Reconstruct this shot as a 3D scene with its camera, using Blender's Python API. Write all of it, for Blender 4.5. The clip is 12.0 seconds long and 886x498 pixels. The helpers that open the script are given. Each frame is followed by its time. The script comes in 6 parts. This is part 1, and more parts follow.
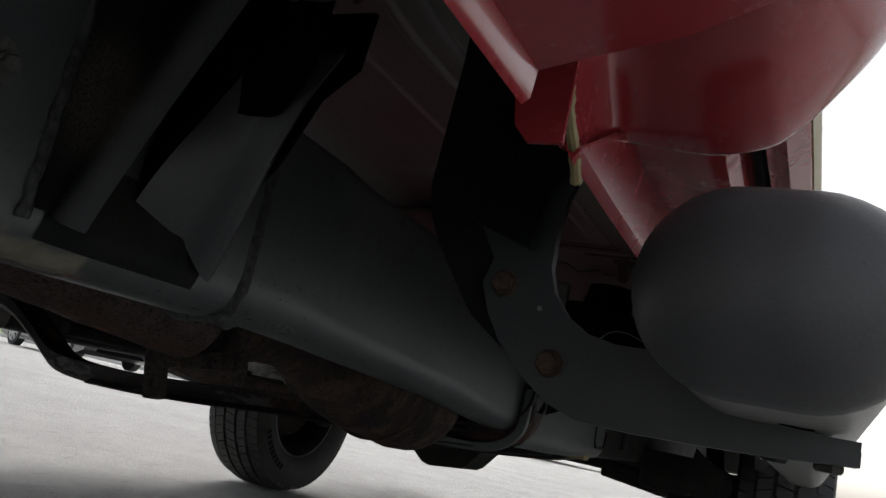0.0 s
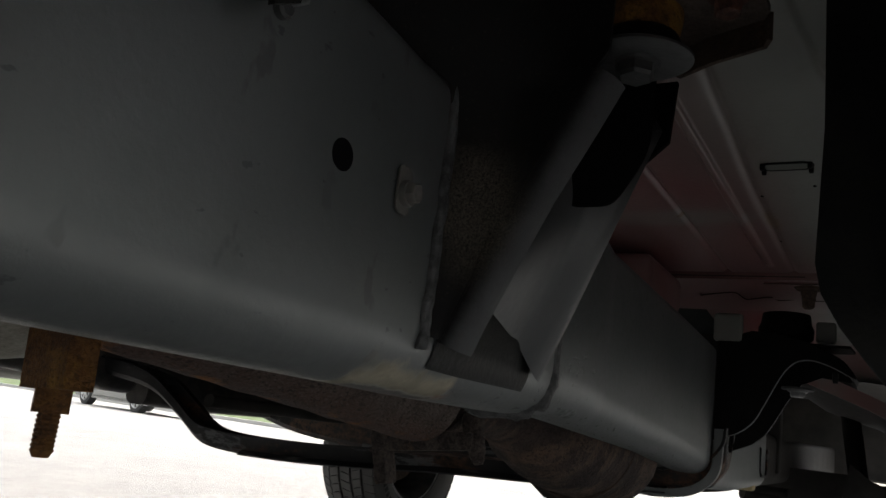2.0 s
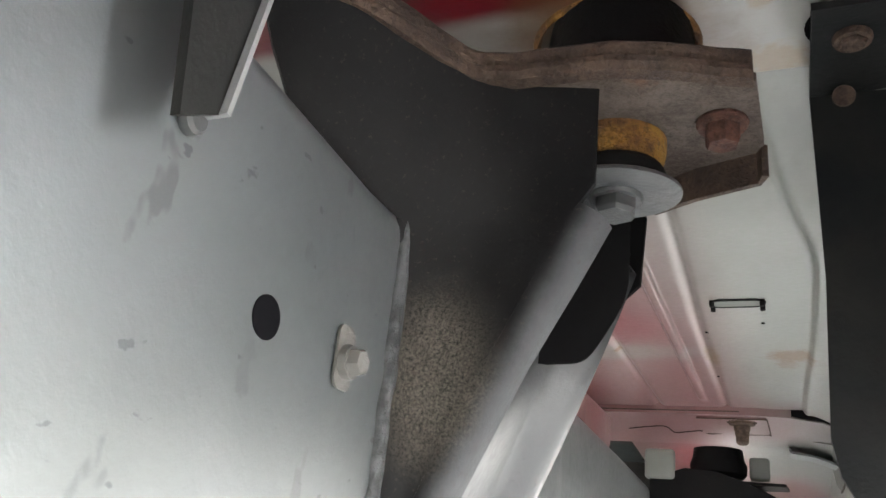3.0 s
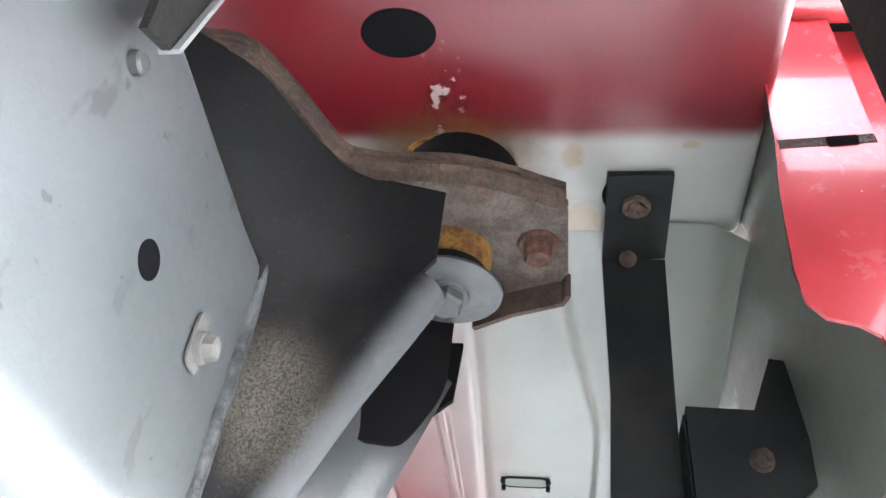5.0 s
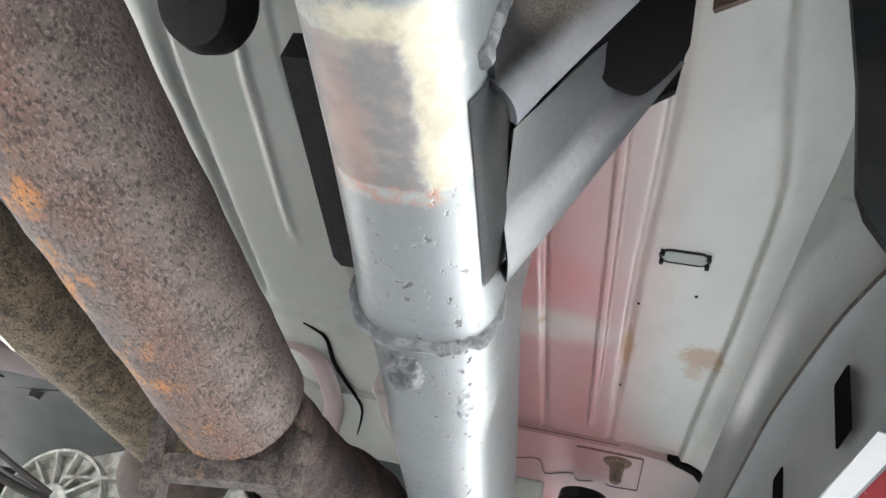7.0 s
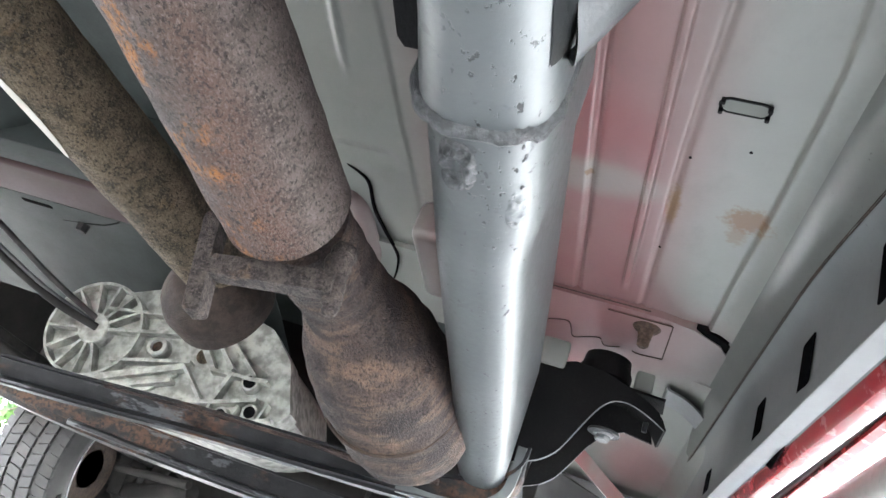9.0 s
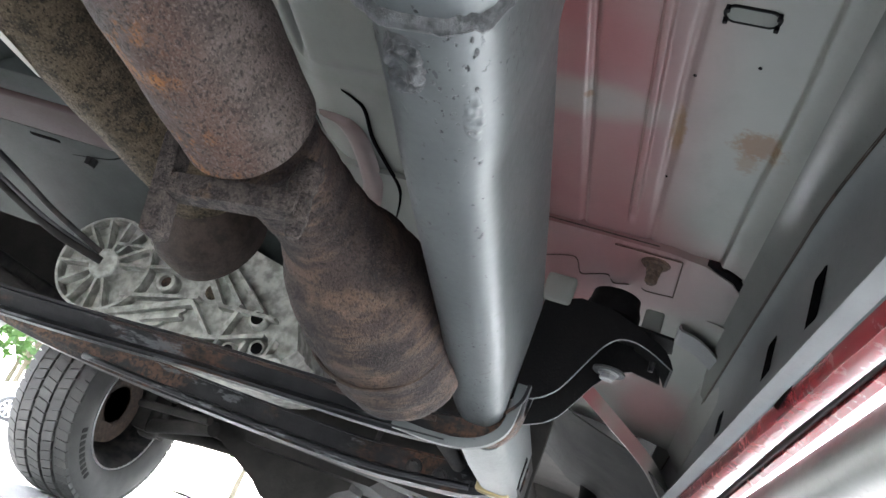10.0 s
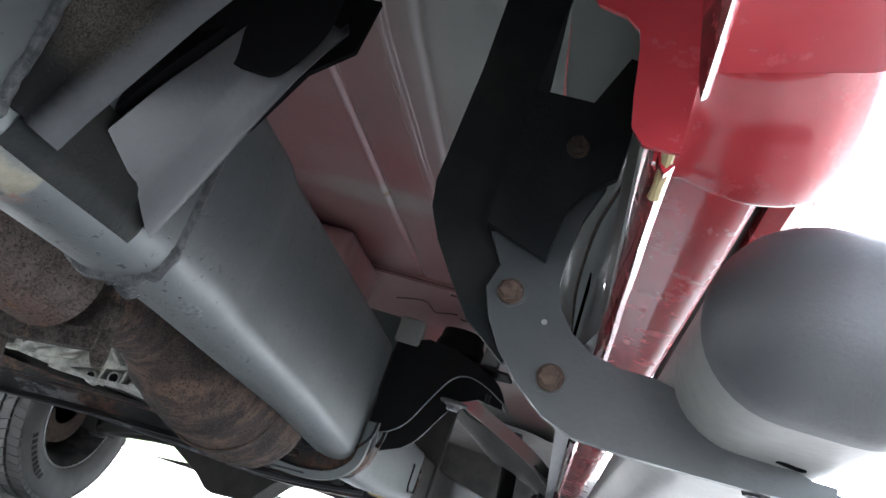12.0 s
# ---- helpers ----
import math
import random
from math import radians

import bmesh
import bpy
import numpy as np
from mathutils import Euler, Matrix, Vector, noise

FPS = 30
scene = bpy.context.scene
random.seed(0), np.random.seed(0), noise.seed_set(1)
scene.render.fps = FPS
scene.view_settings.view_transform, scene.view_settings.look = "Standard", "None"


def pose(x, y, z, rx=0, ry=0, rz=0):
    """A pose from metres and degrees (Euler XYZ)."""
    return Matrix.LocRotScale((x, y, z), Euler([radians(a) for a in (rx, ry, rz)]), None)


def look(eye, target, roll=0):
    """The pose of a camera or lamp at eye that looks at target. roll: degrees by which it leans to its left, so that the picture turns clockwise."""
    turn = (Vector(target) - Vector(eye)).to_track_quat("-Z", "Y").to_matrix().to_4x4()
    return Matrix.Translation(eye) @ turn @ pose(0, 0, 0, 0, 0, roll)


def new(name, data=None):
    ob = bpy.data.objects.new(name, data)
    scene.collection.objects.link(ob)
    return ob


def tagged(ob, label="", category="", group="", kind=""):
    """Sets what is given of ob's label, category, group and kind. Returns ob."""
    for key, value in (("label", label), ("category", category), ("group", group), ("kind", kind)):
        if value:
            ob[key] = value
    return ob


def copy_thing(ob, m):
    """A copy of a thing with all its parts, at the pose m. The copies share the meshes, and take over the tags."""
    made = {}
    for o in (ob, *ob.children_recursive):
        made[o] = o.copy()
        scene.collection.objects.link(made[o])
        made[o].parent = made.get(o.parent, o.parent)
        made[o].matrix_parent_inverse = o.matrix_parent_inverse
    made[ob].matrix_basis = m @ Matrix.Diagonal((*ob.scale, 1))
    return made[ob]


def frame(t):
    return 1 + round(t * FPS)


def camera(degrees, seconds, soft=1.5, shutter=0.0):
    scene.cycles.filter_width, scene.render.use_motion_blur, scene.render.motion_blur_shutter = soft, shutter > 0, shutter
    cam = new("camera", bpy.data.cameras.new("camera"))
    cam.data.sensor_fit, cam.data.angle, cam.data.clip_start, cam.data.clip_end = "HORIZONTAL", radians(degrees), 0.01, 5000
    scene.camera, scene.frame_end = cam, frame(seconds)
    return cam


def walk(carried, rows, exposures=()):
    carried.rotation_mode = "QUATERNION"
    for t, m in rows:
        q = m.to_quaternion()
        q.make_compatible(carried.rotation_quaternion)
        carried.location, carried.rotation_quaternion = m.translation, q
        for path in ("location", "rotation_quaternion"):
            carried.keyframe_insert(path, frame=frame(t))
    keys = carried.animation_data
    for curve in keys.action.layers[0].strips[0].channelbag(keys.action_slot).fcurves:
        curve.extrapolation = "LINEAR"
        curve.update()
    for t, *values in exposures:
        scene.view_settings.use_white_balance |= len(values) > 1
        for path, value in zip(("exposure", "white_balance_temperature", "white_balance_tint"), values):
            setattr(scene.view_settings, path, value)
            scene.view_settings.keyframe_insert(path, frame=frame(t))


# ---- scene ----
cam = camera(58.4, 12.0)
PATH = [
    (0, (0.922, 0.137, 0.383), (0.017, 1.873, 0.79), 12.6),
    (0.2, (0.934, 0.109, 0.39), (-0.009, 1.837, 0.743), 11.9),
    (0.5, (0.905, 0.071, 0.358), (0.012, 1.823, 0.72), 9.5),
    (0.8, (0.853, 0.04, 0.344), (-0.066, 1.783, 0.687), 8.9),
    (1, (0.812, 0.03, 0.347), (-0.121, 1.767, 0.681), 9.2),
    (1.5, (0.763, 0.032, 0.374), (-0.195, 1.756, 0.706), 8.5),
    (2, (0.755, 0.069, 0.398), (-0.252, 1.74, 0.839), 7.7),
    (2.5, (0.705, 0.098, 0.41), (-0.103, 1.773, 1.146), 5.9),
    (3, (0.699, 0.122, 0.438), (-0.082, 1.809, 1.175), 6.4),
    (3.5, (0.701, 0.109, 0.436), (0.091, 1.771, 1.367), 6.8),
    (3.7, (0.705, 0.11, 0.429), (0.162, 1.75, 1.436), 6.9),
    (5.3, (0.679, 0.143, 0.325), (0.416, 1.598, 1.672), 7.5),
    (5.5, (0.673, 0.156, 0.314), (0.355, 1.619, 1.64), 9.5),
    (6, (0.648, 0.177, 0.284), (0.245, 1.657, 1.567), 13.7),
    (6.5, (0.63, 0.195, 0.26), (0.191, 1.737, 1.455), 15.8),
    (7, (0.618, 0.207, 0.228), (0.159, 1.801, 1.345), 17.8),
    (7.5, (0.614, 0.218, 0.211), (0.14, 1.856, 1.257), 19.3),
    (7.7, (0.613, 0.224, 0.205), (0.137, 1.876, 1.228), 20.4),
    (9.3, (0.62, 0.247, 0.181), (0.098, 1.987, 1.019), 23.1),
    (9.5, (0.635, 0.268, 0.184), (0.079, 2.008, 0.997), 23.4),
    (10, (0.656, 0.285, 0.198), (0.12, 2.069, 0.927), 22.8),
    (10.5, (0.681, 0.291, 0.223), (0.2, 2.105, 0.913), 21.9),
    (11, (0.727, 0.294, 0.24), (0.263, 2.111, 0.935), 21.8),
    (11.3, (0.771, 0.271, 0.261), (0.311, 2.07, 1.005), 21.7),
    (11.5, (0.784, 0.239, 0.288), (0.362, 2.054, 1.015), 21.2),
    (12, (0.827, 0.127, 0.336), (0.362, 1.962, 0.981), 19.8),
]
EXPOSE = [(0, 0.75, 6600), (0.5, 1.05, 6600), (1.0, 1.25, 6600), (1.5, 1.4, 6700), (2.0, 1.6, 6900), (2.5, 4.42, 6850), (3.0, 5.65, 6850), (3.7, 6.55, 6850), (5.3, 6.45, 6250), (6.0, 5.85, 6500), (7.5, 6.05, 6500), (9.5, 5.35, 6250), (10, 4.9, 6250), (11, 4.35, 6300), (11.5, 4.2, 6250), (12, 4.05, 6050)]
walk(cam, [(t, look(eye, target, roll)) for t, eye, target, roll in PATH], [(t, e, k, 9) for t, e, k in EXPOSE])

# ---- light ----
world = bpy.data.worlds.new("sky")
scene.world = world
world.use_nodes = True
wn = world.node_tree
sky = wn.nodes.new("ShaderNodeTexSky")
sky.sky_type = "NISHITA"
sky.sun_disc = False
sky.sun_elevation, sky.sun_rotation = radians(48), radians(-28)
sky.air_density, sky.dust_density, sky.ozone_density = 1.0, 3.0, 1.0
wn.nodes["Background"].inputs["Strength"].default_value = 0.15
veil = wn.nodes.new("ShaderNodeHueSaturation")
veil.inputs["Saturation"].default_value = 0.28
wn.links.new(sky.outputs[0], veil.inputs["Color"])
wn.links.new(veil.outputs[0], wn.nodes["Background"].inputs["Color"])
sun = new("sun", bpy.data.lights.new("sun", "SUN"))
sun.data.energy, sun.data.angle, sun.data.color = 1.0, radians(45), (1.0, 0.98, 0.95)
sun.matrix_world = look((-4.0, 7.5, 9.5), (0, 0, 0))


# ---- materials ----
class Tree:
    """A small builder for node materials in world metres."""

    def __init__(self, name):
        self.mat = bpy.data.materials.new(name)
        self.mat.use_nodes = True
        self.nt = self.mat.node_tree
        self.bsdf = self.nt.nodes["Principled BSDF"]
        self.pos = self.nt.nodes.new("ShaderNodeTexCoord").outputs["Object"]

    def link(self, a, b):
        self.nt.links.new(a, b)

    def noise(self, scale, detail=4.0, rough=0.55, stretch=None):
        n = self.nt.nodes.new("ShaderNodeTexNoise")
        n.inputs["Scale"].default_value = scale
        n.inputs["Detail"].default_value = detail
        n.inputs["Roughness"].default_value = rough
        src = self.pos
        if stretch:
            m = self.nt.nodes.new("ShaderNodeMapping")
            m.inputs["Scale"].default_value = stretch
            self.link(src, m.inputs["Vector"])
            src = m.outputs[0]
        self.link(src, n.inputs["Vector"])
        return n.outputs["Fac"]

    def math(self, op, a, b=0.0, clamp=False):
        n = self.nt.nodes.new("ShaderNodeMath")
        n.operation, n.use_clamp = op, clamp
        for k, v in enumerate((a, b)):
            if isinstance(v, (int, float)):
                n.inputs[k].default_value = v
            else:
                self.link(v, n.inputs[k])
        return n.outputs[0]

    def step(self, v, lo, hi):
        n = self.nt.nodes.new("ShaderNodeMapRange")
        n.interpolation_type = "SMOOTHSTEP"
        n.inputs["From Min"].default_value, n.inputs["From Max"].default_value = lo, hi
        self.link(v, n.inputs["Value"])
        return n.outputs[0]

    def mix(self, fac, a, b):
        n = self.nt.nodes.new("ShaderNodeMix")
        n.data_type = "RGBA"
        for sock, v in ((n.inputs[0], fac), (n.inputs[6], a), (n.inputs[7], b)):
            if isinstance(v, (int, float)):
                sock.default_value = v
            elif isinstance(v, tuple):
                sock.default_value = (*v, 1)
            else:
                self.link(v, sock)
        return n.outputs[2]

    def blob(self, at, size, ragged=0.5, scale=60.0, soft=0.5):
        """A ragged patch of dirt or paint, full inside an ellipsoid at a place on the thing."""
        m = self.nt.nodes.new("ShaderNodeMapping")
        m.vector_type = "POINT"
        m.inputs["Scale"].default_value = [1 / s for s in size]
        m.inputs["Location"].default_value = [-a / s for a, s in zip(at, size)]
        self.link(self.pos, m.inputs["Vector"])
        n = self.nt.nodes.new("ShaderNodeVectorMath")
        n.operation = "LENGTH"
        self.link(m.outputs[0], n.inputs[0])
        d = self.math("ADD", n.outputs["Value"], self.math("MULTIPLY", self.math("SUBTRACT", self.noise(scale), 0.5), 2 * ragged))
        return self.math("SUBTRACT", 1.0, self.step(d, 1 - soft, 1 + soft))

    def bump(self, height, strength, distance=0.002):
        n = self.nt.nodes.new("ShaderNodeBump")
        n.inputs["Strength"].default_value, n.inputs["Distance"].default_value = strength, distance
        self.link(height, n.inputs["Height"])
        self.link(n.outputs[0], self.bsdf.inputs["Normal"])

    def done(self, colour, rough=0.5, metal=0.0, coat=0.0):
        for key, v in (("Base Color", colour), ("Roughness", rough), ("Metallic", metal), ("Coat Weight", coat)):
            sock = self.bsdf.inputs[key]
            if isinstance(v, (int, float)):
                sock.default_value = v
            elif isinstance(v, tuple):
                sock.default_value = (*v, 1)
            else:
                self.link(v, sock)
        return self.mat


def worn(name, c1, c2, coarse=14.0, fine=160.0, rough=0.5, metal=0.0, bump=0.25, spread=0.25, coat=0.0):
    """Painted or bare metal with soft large blotches, fine grain and slight relief."""
    t = Tree(name)
    big = t.step(t.noise(coarse, 5), 0.5 - spread, 0.5 + spread)
    small = t.noise(fine, 6, 0.65)
    col = t.mix(big, c1, c2)
    col = t.mix(t.step(small, 0.62, 0.8), col, tuple(0.55 * v for v in c1))
    r = t.math("ADD", rough - 0.1, t.math("MULTIPLY", small, 0.2))
    t.bump(small, bump)
    return t.done(col, r, metal, coat)


def rusty(name, dark, mid, hot, hot_at=0.6, scale=25.0, bump=0.8, side=None, rings=0.0, grainy=1.0):
    """Scaled rust: a dark scale, a middle brown and hot orange islands, pitted; side: where the hot rust gathers, rings: burnt bands."""
    t = Tree(name)
    a = t.step(t.noise(scale, 8, 0.65), 0.38, 0.62)
    b = t.step(t.noise(scale * 0.45, 6, 0.6), hot_at, hot_at + 0.14)
    pit = t.noise(310, 4, 0.7, (1.25, 0.8, 1.25))
    grain = t.noise(480, 3, 0.6, (1.2, 0.75, 1.2))
    col = t.mix(a, dark, mid)
    if rings:
        where = t.step(t.noise(9, 5, 0.6), 0.42, 0.60)
        band = t.step(t.noise(30, 8, 0.75, (0.6, rings, 0.6)), 0.44, 0.60)
        col = t.mix(t.math("MULTIPLY", t.math("MULTIPLY", band, where), 0.5), col, hot)
        col = t.mix(t.math("MULTIPLY", t.step(t.noise(22, 7, 0.7, (0.7, rings, 0.7)), 0.52, 0.64), 0.3), col, tuple(0.5 * v for v in dark))
        col = t.mix(t.math("MULTIPLY", t.step(t.noise(5, 6, 0.7), 0.52, 0.66), 0.6), col, tuple(0.4 * v for v in dark))
    if side:
        geo = t.nt.nodes.new("ShaderNodeNewGeometry")
        dot = t.nt.nodes.new("ShaderNodeVectorMath")
        dot.operation = "DOT_PRODUCT"
        t.link(geo.outputs["Normal"], dot.inputs[0])
        dot.inputs[1].default_value = side
        edge = t.step(dot.outputs["Value"], 0.80, 0.98)
        b = t.math("MULTIPLY", edge, t.step(t.noise(scale * 0.9, 7, 0.7, (1, 0.7, 1)), 0.50, 0.64))
        warm = t.math("MULTIPLY", t.step(dot.outputs["Value"], 0.35, 0.85), t.step(t.noise(9, 5), 0.3, 0.6))
        col = t.mix(t.math("MULTIPLY", warm, 0.7), col, (0.088, 0.042, 0.030))
    col = t.mix(t.math("MULTIPLY", b, 0.9), col, hot)
    col = t.mix(t.math("MULTIPLY", t.step(grain, 0.50, 0.66), 0.6 * grainy), col, tuple(min(1, 1.5 * v + 0.006) for v in mid))
    col = t.mix(t.math("MULTIPLY", t.step(pit, 0.52, 0.62), 0.85 * grainy), col, tuple(0.35 * v for v in dark))
    t.bump(t.math("SUBTRACT", t.math("MULTIPLY", grain, 0.8), pit), bump, 0.005)
    t.bsdf.inputs["Specular IOR Level"].default_value = 0.25
    return t.done(col, 0.72)


def paint_red(name):
    t = Tree(name)
    big = t.step(t.noise(5, 4), 0.35, 0.65)
    dust = t.step(t.noise(45, 8, 0.7), 0.5, 0.8)
    col = t.mix(big, (0.30, 0.029, 0.036), (0.26, 0.024, 0.030))
    col = t.mix(t.math("MULTIPLY", dust, 0.14), col, (0.30, 0.13, 0.13))
    chip = t.step(t.noise(110, 2), 0.775, 0.785)
    col = t.mix(chip, col, (0.55, 0.42, 0.40))
    t.bump(t.noise(300, 3), 0.04)
    t.bsdf.inputs["Specular IOR Level"].default_value = 0.4
    t.bsdf.inputs["Coat Roughness"].default_value = 0.06
    return t.done(col, t.math("ADD", 0.25, t.math("MULTIPLY", dust, 0.12)), 0.0, 0.75)


def rail_paint():
    """Grey frame coating, with scuffs, dark specks, a dirty stretch and a bare taped patch."""
    t = Tree("grey_frame_coating")
    big = t.step(t.noise(9, 5), 0.3, 0.7)
    fine = t.noise(170, 6, 0.65)
    speck = t.step(t.noise(120, 3, 0.5, (1, 0.6, 1)), 0.685, 0.72)
    col = t.mix(big, (0.093, 0.102, 0.103), (0.117, 0.126, 0.127))
    col = t.mix(t.math("MULTIPLY", speck, 0.7), col, (0.05, 0.053, 0.056))
    smear = t.math("MULTIPLY", t.step(t.noise(44, 3, 0.5, (1, 1.3, 0.7)), 0.645, 0.70), t.step(t.noise(9, 3), 0.38, 0.52))
    col = t.mix(t.math("MULTIPLY", smear, 0.55), col, (0.06, 0.062, 0.062))
    sep = t.nt.nodes.new("ShaderNodeSeparateXYZ")
    t.link(t.pos, sep.inputs[0])
    wob = t.math("MULTIPLY", t.math("SUBTRACT", t.noise(70, 5, 0.65), 0.5), 0.014)
    x = t.math("ADD", sep.outputs["X"], wob)
    y = t.math("ADD", sep.outputs["Y"], t.math("MULTIPLY", t.math("SUBTRACT", t.noise(90, 5, 0.65), 0.5), 0.010))
    low = t.math("SUBTRACT", 1.0, t.step(sep.outputs["Z"], 0.432, 0.446))

    def between(v, a, b, soft):
        return t.math("MULTIPLY", t.step(v, a - soft, a + soft), t.math("SUBTRACT", 1.0, t.step(v, b - soft, b + soft)))

    dirt = t.math("MULTIPLY", t.math("MULTIPLY", between(y, -0.6, 0.362, 0.004), between(x, 0.40, 0.532, 0.008)), low)
    grit = t.math("MULTIPLY", dirt, t.step(t.noise(210, 6, 0.8), 0.40, 0.62))
    col = t.mix(t.math("MULTIPLY", dirt, 0.5), col, (0.070, 0.072, 0.058))
    col = t.mix(grit, col, (0.135, 0.130, 0.100))
    col = t.mix(t.math("MULTIPLY", dirt, t.step(t.noise(34, 5, 0.7), 0.54, 0.68)), col, (0.15, 0.135, 0.085))
    tape = t.math("MULTIPLY", between(y, 0.362, 0.436, 0.002), low)
    cream = t.math("MULTIPLY", tape, t.step(x, 0.536, 0.542))
    cream = t.math("MULTIPLY", t.math("MAXIMUM", cream, t.math("MULTIPLY", tape, t.math("SUBTRACT", 1.0, t.step(x, 0.494, 0.499)))), t.math("SUBTRACT", 1.0, t.step(x, 0.551, 0.556)))
    cream = t.math("MAXIMUM", cream, t.math("MULTIPLY", t.math("MULTIPLY", between(y, 0.352, 0.364, 0.003), low), between(x, 0.515, 0.552, 0.006)))
    bare = t.math("MULTIPLY", tape, between(x, 0.497, 0.539, 0.004))
    bare_col = t.mix(t.step(t.noise(55, 6, 0.7), 0.40, 0.62), (0.0544, 0.05304, 0.05304), (0.0918, 0.08024, 0.068))
    bare_col = t.mix(t.math("MULTIPLY", t.blob((0.512, 0.408, 0.41), (0.009, 0.034, 0.03), 0.9, 90, 0.6), 0.45), bare_col, (0.1156, 0.051, 0.0374))
    col = t.mix(bare, col, bare_col)
    col = t.mix(t.math("MULTIPLY", cream, 0.9), col, t.mix(t.step(t.noise(80, 5, 0.7), 0.35, 0.65), (0.135, 0.120, 0.083), (0.20, 0.182, 0.132)))
    streak = t.math("MULTIPLY", between(y, 0.434, 0.444, 0.002), t.math("MULTIPLY", between(x, 0.492, 0.545, 0.004), low))
    col = t.mix(t.math("MULTIPLY", streak, t.step(t.noise(150, 5, 0.75), 0.42, 0.60)), col, (0.125, 0.058, 0.033))
    pits = t.math("MULTIPLY", t.blob((0.535, 0.575, 0.42), (0.028, 0.115, 0.05), 0.6, 30, 0.5), t.step(t.noise(130, 4, 0.65, (1, 0.6, 1)), 0.60, 0.66))
    col = t.mix(pits, col, (0.016, 0.017, 0.018))
    dirt = grit
    t.bump(t.math("SUBTRACT", t.math("ADD", t.math("MULTIPLY", fine, 0.25), t.math("MULTIPLY", dirt, t.noise(260, 5, 0.7))), t.math("MULTIPLY", pits, 1.5)), 0.35)
    rough = t.math("ADD", 0.34, t.math("MULTIPLY", fine, 0.2))
    t.bsdf.inputs["Specular IOR Level"].default_value = 0.6
    rough = t.math("MAXIMUM", rough, t.math("MULTIPLY", t.math("MAXIMUM", dirt, t.math("MAXIMUM", cream, bare)), 0.7))
    metal = t.math("MULTIPLY", 0.66, t.math("SUBTRACT", 1.0, t.math("MINIMUM", 1.0, t.math("ADD", t.math("ADD", dirt, cream), t.math("ADD", bare, streak)))))
    return t.done(col, rough, metal)


def floor_paint():
    """Grey-green primer of the cab floor with red overspray and rust spots."""
    t = Tree("floor_primer")
    col = t.mix(t.step(t.noise(7, 5), 0.3, 0.7), (0.152, 0.157, 0.141), (0.172, 0.174, 0.158))
    edge = t.blob((0.50, 1.02, 0.66), (0.135, 0.66, 0.5), 0.16, 5, 0.45)
    edge = t.math("MULTIPLY", edge, t.math("ADD", 0.62, t.math("MULTIPLY", t.step(t.noise(5, 2), 0.3, 0.7), 0.36)))
    col = t.mix(edge, col, (0.1504, 0.03968, 0.0448))
    pale = t.blob((0.52, 0.94, 0.67), (0.09, 0.028, 0.1), 0.35, 20, 0.5)
    col = t.mix(t.math("MULTIPLY", pale, 0.8), col, (0.1728, 0.1632, 0.1504))
    for at, size, k in (((0.705, 0.955, 0.667), (0.022, 0.020, 0.03), 0.9), ((0.629, 0.962, 0.67), (0.007, 0.034, 0.03), 0.8), ((0.538, 0.936, 0.67), (0.005, 0.005, 0.03), 0.9), ((0.70, 0.985, 0.667), (0.010, 0.018, 0.03), 0.6), ((0.66, 0.42, 0.655), (0.02, 0.03, 0.03), 0.5), ((0.72, 0.37, 0.655), (0.01, 0.01, 0.03), 0.6)):
        col = t.mix(t.math("MULTIPLY", t.blob(at, size, 0.8, 160, 0.4), k), col, (0.115, 0.058, 0.018))
    pink = t.math("MULTIPLY", t.blob((0.60, 1.29, 0.66), (0.16, 0.13, 0.2), 0.5, 9, 0.5), 0.7)
    col = t.mix(pink, col, (0.165, 0.085, 0.085))
    for at, size, k in (((0.56, 1.62, 0.62), (0.07, 0.16, 0.2), 0.8), ((0.70, 1.80, 0.6), (0.06, 0.12, 0.2), 0.5)):
        col = t.mix(t.math("MULTIPLY", t.blob(at, size, 0.5, 12, 0.5), k), col, (0.20, 0.045, 0.05))
    smudge = t.math("MULTIPLY", t.step(t.noise(16, 6, 0.65, (1, 0.5, 1)), 0.52, 0.72), 0.25)
    col = t.mix(smudge, col, (0.085, 0.078, 0.07))
    fine = t.noise(220, 5)
    t.bump(fine, 0.08)
    return t.done(col, t.math("ADD", 0.24, t.math("MULTIPLY", fine, 0.16)), 0.0)


